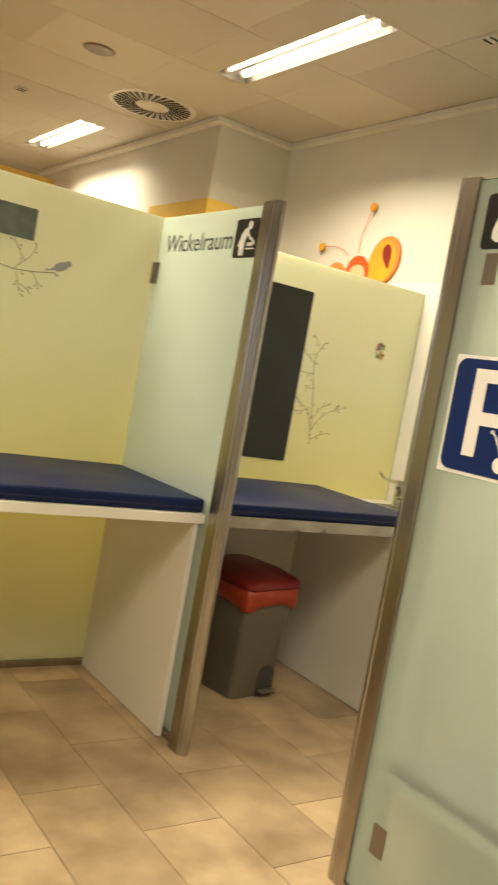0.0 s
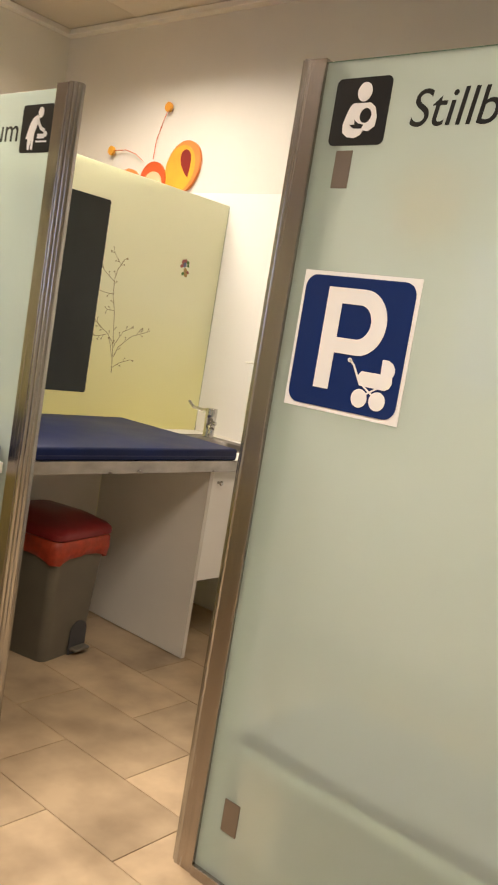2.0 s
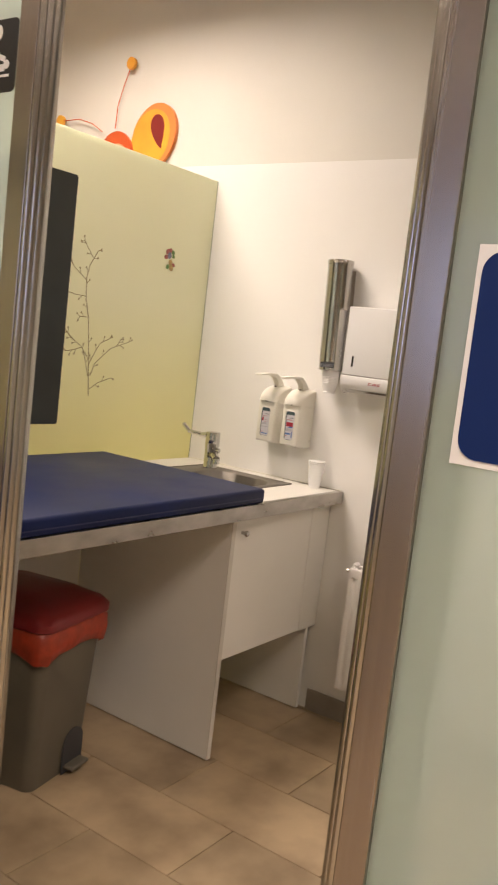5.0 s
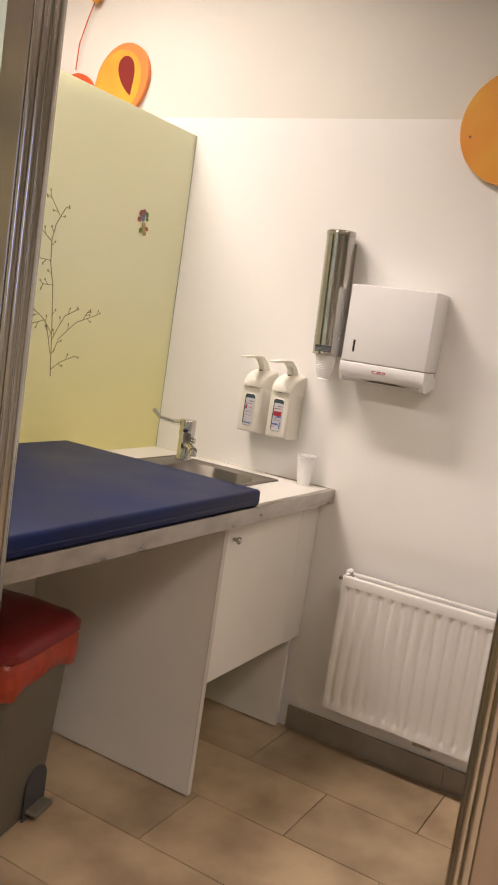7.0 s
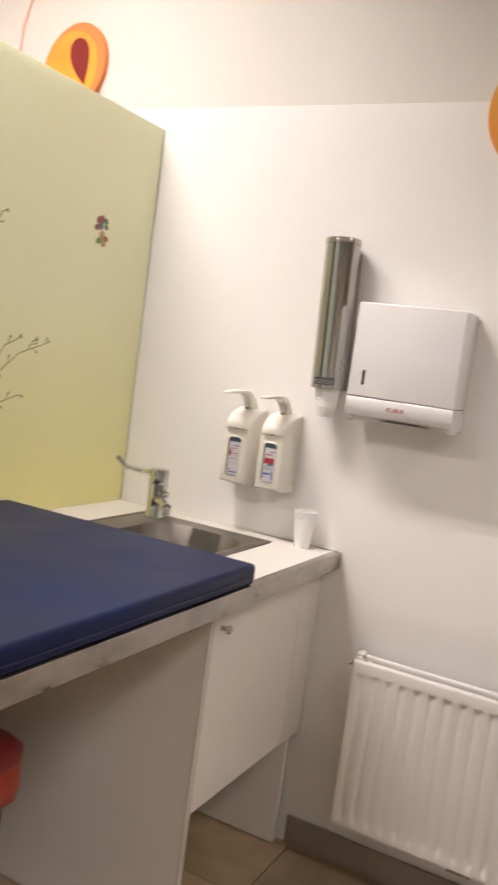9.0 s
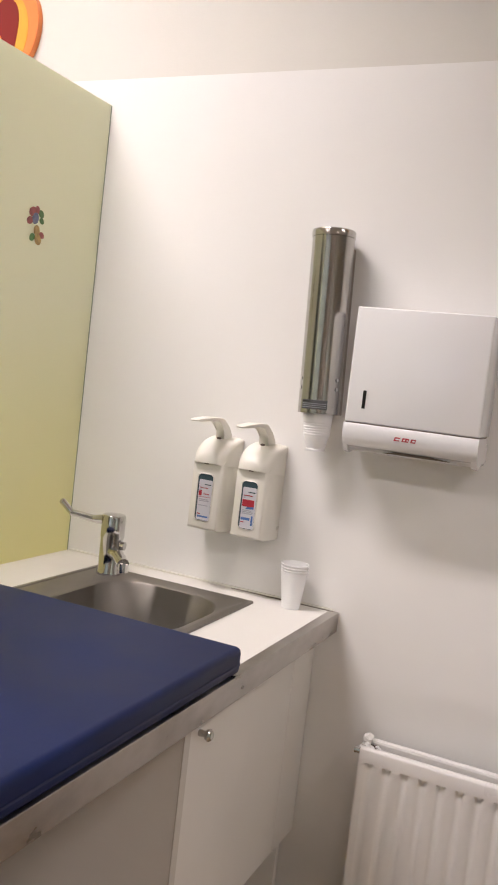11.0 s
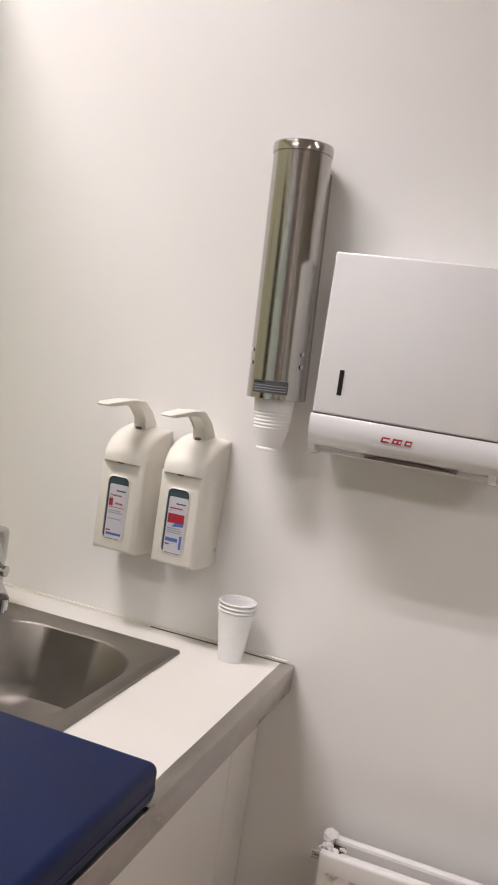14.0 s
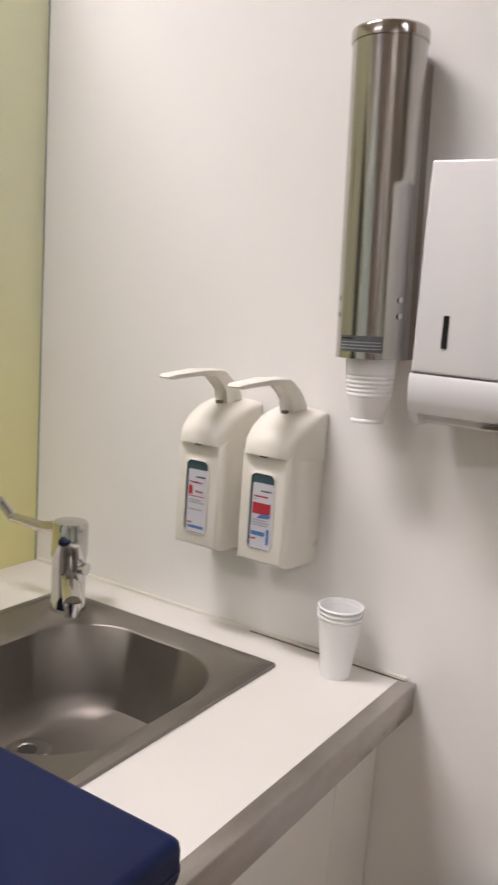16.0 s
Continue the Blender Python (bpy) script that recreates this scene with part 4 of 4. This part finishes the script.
def curved_patch(r, a0, a1, z0, z1, seg=14):
    bm = bmesh.new()
    ring = [[bm.verts.new((rr * math.cos(radians(a0 + (a1 - a0) * k / seg)), rr * math.sin(radians(a0 + (a1 - a0) * k / seg)), z)) for k in range(seg + 1)] for rr, z in ((r, z0), (r, z1), (r - 0.0005, z1), (r - 0.0005, z0))]
    for a, b in zip(ring, ring[1:] + ring[:1]):
        for k in range(seg):
            bm.faces.new((a[k], a[k + 1], b[k + 1], b[k]))
    return bm


part("sticker", curved_patch(0.0469, 148, 222, 0.009, 0.029), material("grey_film_sticker", (0.085, 0.09, 0.095), 0.35, vary=0.06, scale=30), tube, "grey striped sticker", smooth=True)
for z in (0.0125, 0.0165, 0.0205):
    part("sticker_line", curved_patch(0.0473, 151, 219, z, z + 0.001), M_GREYTXT, tube, smooth=True)
part("sticker_line", curved_patch(0.0473, 151, 176, 0.0245, 0.0265), M_SIGN_DARK, tube, smooth=True)


def cup_profile(z, h, r0, r1):
    rows = [(0.0, z + 0.002), (r0, z + 0.002), (r0, z), (r0 + 0.001, z)]
    for k in range(9):
        f = k / 8
        rr = r0 + 0.001 + (r1 - r0) * f
        rows += [(rr, z + h * (0.02 + 0.9 * f)), (rr + 0.0005, z + h * (0.02 + 0.9 * f) + 0.0015)]
    rows += [(r1 + 0.0025, z + h - 0.002), (r1 + 0.003, z + h), (r1, z + h), (r1 - 0.001, z + h - 0.004), (r0, z + 0.004), (0.0, z + 0.004)]
    return rows


rows = [(0.0, -0.084), (0.021, -0.084), (0.0218, -0.0825), (0.0218, -0.08), (0.0205, -0.0785)]
rows += [(0.0208 + 0.0075 * k / 5, -0.0785 + 0.028 * k / 5) for k in range(6)]
for k in range(6):
    rows += [(0.0283 + 0.0005 * k, -0.05 + 0.0055 * k), (0.0297 + 0.0005 * k, -0.048 + 0.0055 * k), (0.0297 + 0.0005 * k, -0.0465 + 0.0055 * k)]
rows += [(0.0325, -0.012), (0.033, 0.004)]
part("hanging_cup", lathe(bmesh.new(), rows, 32), M_CUP, tube, "white plastic cup poking out below", smooth=True)

cups = thing("cup_stack", pose(3.246, 2.756, CT + 0.0005), "stack of white plastic cups on the worktop", "cup", "")
part("cup", lathe(bmesh.new(), cup_profile(0, 0.084, 0.0195, 0.0285), 32), M_CUP, cups, smooth=True)
for k in range(3):
    z = 0.083 + 0.0065 * k
    part("cup_rim", lathe(bmesh.new(), [(0.0282, z), (0.0292, z + 0.0015), (0.0318, z + 0.0035), (0.0325, z + 0.0047), (0.0318, z + 0.006), (0.0297, z + 0.006), (0.0288, z + 0.003), (0.0275, z - 0.02), (0.0255, z - 0.04)], 32), M_CUP, cups, smooth=True)

# towel dispenser
tw = thing("towel_dispenser", facing_west(WX, 2.661, 1.243), "glossy white paper towel dispenser with red logo mark", "towel dispenser")
Wt = 0.281
part("cover", box(bmesh.new(), 0, Wt, 0.066, 0.307, 0.002, 0.122, bevel=0.0032, seg=3), M_WHITE, tw, smooth=True)
part("back", box(bmesh.new(), 0.002, Wt - 0.002, 0.004, 0.064, 0.002, 0.095, bevel=0.004), M_WHITE, tw, smooth=True)
bm = bmesh.new()
a = [(0.03, 0.064), (0.1215, 0.064), (0.1235, 0.058), (0.1235, 0.045), (0.1215, 0.033), (0.1185, 0.024), (0.112, 0.017), (0.1, 0.0135), (0.08, 0.012), (0.03, 0.012)]
l = [bm.verts.new((-0.001, v, n)) for n, v in a]
r = [bm.verts.new((Wt + 0.001, v, n)) for n, v in a]
bm.faces.new(l)
bm.faces.new(list(reversed(r)))
for i in range(len(a)):
    bm.faces.new((l[i], l[(i + 1) % len(a)], r[(i + 1) % len(a)], r[i]))
part("front_lip", bm, M_WHITE, tw, "rounded lower front", smooth=True)
for u0, u1 in ((-0.0005, 0.009), (Wt - 0.011, Wt + 0.0005)):
    bm = bmesh.new()
    cheek = [(0.004, 0.05), (0.112, 0.05), (0.1145, 0.022), (0.109, 0.009), (0.1, 0.002), (0.085, -0.001), (0.07, 0.002), (0.06, 0.012), (0.004, 0.014)]
    l = [bm.verts.new((u0, v, n)) for n, v in cheek]
    r = [bm.verts.new((u1, v, n)) for n, v in cheek]
    bm.faces.new(l)
    bm.faces.new(list(reversed(r)))
    for i in range(len(cheek)):
        bm.faces.new((l[i], l[(i + 1) % len(cheek)], r[(i + 1) % len(cheek)], r[i]))
    part("end_cheek", bm, M_WHITE, tw, "rounded white end cheek")
part("paper_slot", prism(bmesh.new(), [(0.085, 0.0085), (0.115, 0.014), (0.18, 0.014), (0.225, 0.009)], 0.05, 0.1065), M_SLOT, tw, "dark paper slot")
part("lock_slot", prism(bmesh.new(), rounded(0.034, 0.041, 0.096, 0.134, 0.001), 0.1215, 0.1228), M_SIGN_DARK, tw)
part("seam", boxes((0.002, Wt - 0.002, 0.0642, 0.0658, 0.01, 0.12)), M_SLOT, tw)
lg = bmesh.new()
for u0, u1 in ((0.111, 0.125), (0.1275, 0.1435), (0.146, 0.158)):
    prism(lg, [(u0, 0.0382), (u1 - 0.002, 0.0382), (u1, 0.0462), (u0 + 0.002, 0.0462)], 0.1228, 0.1238)
part("logo_mark", lg, M_RED, tw, "small red logo mark")
lg = bmesh.new()
for u0, u1 in ((0.1145, 0.125), (0.131, 0.1345), (0.138, 0.1405), (0.1495, 0.155)):
    prism(lg, [(u0, 0.0405), (u1, 0.0405), (u1 + 0.001, 0.0435), (u0 + 0.001, 0.0435)], 0.1239, 0.1243)
part("logo_gap", lg, M_WHITE, tw)

# wall figures
bf = thing("wall_figure", facing_west(WALL - 0.0085, 4.05, 2.2), "painted wooden butterfly figure in orange and yellow", "wall decoration")
egg = ellipse(0.255, 0.018, 0.122, 0.142, -26, 40)
part("wing", prism(bmesh.new(), egg, 0.0, 0.018), M_ORANGE, bf, "orange rimmed wing")
part("wing_face", prism(bmesh.new(), [(0.245 + (u - 0.262) * 0.88, 0.008 + (v - 0.02) * 0.9) for u, v in egg], 0.0182, 0.0195), M_AMBER, bf, "amber inner wing")
part("wing_drop", prism(bmesh.new(), [(0.285 + 0.052 * math.sin(a) * math.sin(a / 2) ** 1.2 * 0.93 + 0.024 * math.cos(a), 0.035 + 0.071 * -math.cos(a) + 0.016 * math.sin(a)) for a in np.linspace(0.05, 2 * math.pi - 0.05, 26)], 0.0197, 0.021), M_MAROON, bf, "dark red drop")
part("wing", prism(bmesh.new(), [(0.03 - u * 0.75, v * 0.75 - 0.105) for u, v in egg][::-1], 0.0, 0.018), M_ORANGE, bf, "orange rimmed wing")
part("head", prism(bmesh.new(), ellipse(0.045, -0.055, 0.10, 0.10), 0.0205, 0.032), M_ORANGE_RED, bf, "red-orange head")
part("face", prism(bmesh.new(), ellipse(0.055, -0.085, 0.075, 0.075), 0.0322, 0.036), M_SKIN, bf, "peach face")
for pts, tip in (([(0.02, 0.06, 0.02), (0.025, 0.16, 0.02), (0.055, 0.25, 0.02), (0.085, 0.325, 0.02)], (0.087, 0.335)), ([(-0.06, 0.05, 0.02), (-0.13, 0.09, 0.02), (-0.22, 0.115, 0.02), (-0.33, 0.113, 0.02)], (-0.345, 0.113))):
    part("antenna", path_tube(bmesh.new(), [Vector(p) for p in pts], 0.0023), M_ORANGE_RED, bf, "thin red antenna")
    part("antenna_tip", prism(bmesh.new(), ellipse(tip[0], tip[1], 0.024, 0.026), 0.012, 0.028), M_AMBER, bf, "yellow antenna disc")

sf = thing("wall_figure", facing_west(WALL - 0.0115, 2.27, 2.06), "round amber painted wooden figure on the wall", "wall decoration")
part("disc", prism(bmesh.new(), ellipse(0, 0, 0.165, 0.17, seg=48), 0.0, 0.018), M_AMBER, sf, "amber rim disc")
part("disc_face", prism(bmesh.new(), ellipse(0.004, 0, 0.155, 0.16, seg=48), 0.0182, 0.0195), M_AMBER, sf, "amber face disc")
part("screw", rod(bmesh.new(), (-0.13, -0.03, 0.0195), (-0.13, -0.03, 0.0215), 0.004), M_CLAMP, sf)

# radiator
rad = thing("radiator", pose(0, 0, 0), "white ribbed panel radiator with chipped corner", "radiator")
ry0, ry1, rz0, rz1 = 0.95, 2.545, 0.155, 0.616
PITCH = 0.0388
bm = bmesh.new()
zlist = [(rz0, 0, 0.008), (rz0 + 0.004, 0, 0.0), (rz0 + 0.03, 0, 0.0), (rz0 + 0.036, 1.1, 0.0), (rz0 + 0.06, 0.28, 0.0), (rz1 - 0.056, 0.28, 0.0), (rz1 - 0.038, 1.5, 0.0), (rz1 - 0.034, 1.5, 0.0), (rz1 - 0.032, 0, 0.0), (rz1 - 0.006, 0, 0.0), (rz1 - 0.002, 0, 0.002), (rz1, 0, 0.008)]
cols = []
yy = []
c0 = ry1 - 0.024
n = int((ry1 - ry0 - 0.04) / PITCH)
yy.append((ry1, 0))
for i in range(n):
    c = c0 - i * PITCH
    yy += [(c + 0.01, 0), (c + 0.007, 0.5), (c + 0.004, 1), (c - 0.004, 1), (c - 0.007, 0.5), (c - 0.01, 0)]
yy.append((ry0, 0))
for yv, g in yy:
    cols.append([bm.verts.new((3.212 + back + 0.0055 * g * ch, yv, zv)) for zv, ch, back in zlist])
for a, b in zip(cols, cols[1:]):
    for i in range(len(zlist) - 1):
        bm.faces.new((a[i], b[i], b[i + 1], a[i + 1]))
box(bm, 3.219, 3.226, ry0, ry1, rz0 + 0.002, rz1 - 0.002)
part("front_panel", bm, M_ENAMEL, rad, "ribbed white front panel", smooth=True)
part("back_panel", boxes((3.256, 3.274, ry0, ry1, rz0, rz1 + 0.004), bevel=0.006), M_ENAMEL, rad)
part("top_rail", boxes((3.224, 3.232, ry0, ry1 - 0.03, rz1 - 0.012, rz1 - 0.002), bevel=0.002), M_ENAMEL, rad)
part("convector", boxes(*[(3.228, 3.26, ry0 + 0.02 + i * 0.02, ry0 + 0.022 + i * 0.02, rz0 + 0.02, rz1 - 0.03) for i in range(76)]), M_ENAMEL, rad)
part("side_cover", boxes((3.224, 3.272, ry1 + 0.0005, ry1 + 0.003, rz0 + 0.01, rz1 - 0.01)), M_ENAMEL, rad)
bm = box(bmesh.new(), 3.228, 3.262, ry1 - 0.034, ry1 + 0.002, rz1 - 0.034, rz1 - 0.006, bevel=0.004)
part("corner_fitting", bm, M_RUST, rad, "bare rusty metal where paint has flaked", smooth=True)
rng = random.Random(7)
for fx, fy, fz, r in ((3.258, -0.004, 0.006, 0.013), (3.25, -0.003, 0.004, 0.011), (3.238, -0.006, -0.003, 0.010), (3.232, -0.018, -0.006, 0.008), (3.244, 0.001, -0.014, 0.010), (3.246, -0.03, -0.008, 0.007)):
    bm = bmesh.new()
    bmesh.ops.create_icosphere(bm, subdivisions=2, radius=1, matrix=Matrix.Translation((fx, ry1 + fy, rz1 + fz)) @ Matrix.Diagonal((r * 0.8, r, r * 0.75, 1)))
    for v in bm.verts:
        v.co += Vector((rng.uniform(-1, 1), rng.uniform(-1, 1), rng.uniform(-1, 1))) * 0.0016
    part("paint_flake", bm, M_ENAMEL, rad, "chipped lump of white paint")
bm = bmesh.new()
rod(bm, (3.222, ry1 + 0.002, rz1 - 0.012), (3.222, ry1 + 0.014, rz1 - 0.012), 0.007, 0.008, 12)
part("bleed_valve", bm, M_CHROME, rad, "small metal bleed valve", smooth=True)
for yv in (2.2, 1.3):
    part("bracket", boxes((3.24, WX, yv - 0.03, yv + 0.03, rz0 - 0.02, rz0 + 0.02)), M_STEEL, rad)

# skirting tiles along the east wall
sk = tagged(new("skirting"), "grey tile skirting", "", "", "structure")
sk["kind"] = "structure"
for k in range(9):
    y1 = 2.70 - k * 0.575
    part("tile", boxes((WX - 0.010, WX - 0.0005, y1 - 0.572, y1, 0.0, 0.082), bevel=0.0015), M_SKIRT, sk)

# ---- floor tiles ----
fl = tagged(new("floor_tiles"), "beige stone-look floor tiles in half bond", "", "", "structure")
PX, PY = 0.2865, 0.5745
bm = boxes((0.0015, PX - 0.0015, 0.0015, PY - 0.0015, -0.008, 0.0), bevel=0.0012)
bmesh.ops.recalc_face_normals(bm, faces=bm.faces)
tile_mesh = bpy.data.meshes.new("tile")
bm.to_mesh(tile_mesh)
bm.free()
tile_mesh.materials.append(M_TILE)
rest = bmesh.new()
for i in range(-17, 9):
    for j in range(-9, 13):
        x0 = 0.990 + i * PX
        y0 = (2.395 if i % 2 == 0 else 2.105) + j * PY
        if y0 > 8.6:
            continue
        if x0 > -0.8 and -1.2 < y0 < 4.2:
            ob = new("tile", tile_mesh)
            ob.location = (x0, y0, 0.0)
            ob.parent = fl
        else:
            box(rest, x0 + 0.0015, x0 + PX - 0.0015, y0 + 0.0015, y0 + PY - 0.0015, -0.008, 0.0)
tagged(part("tile_field", rest, M_TILE, fl), kind="stuff")
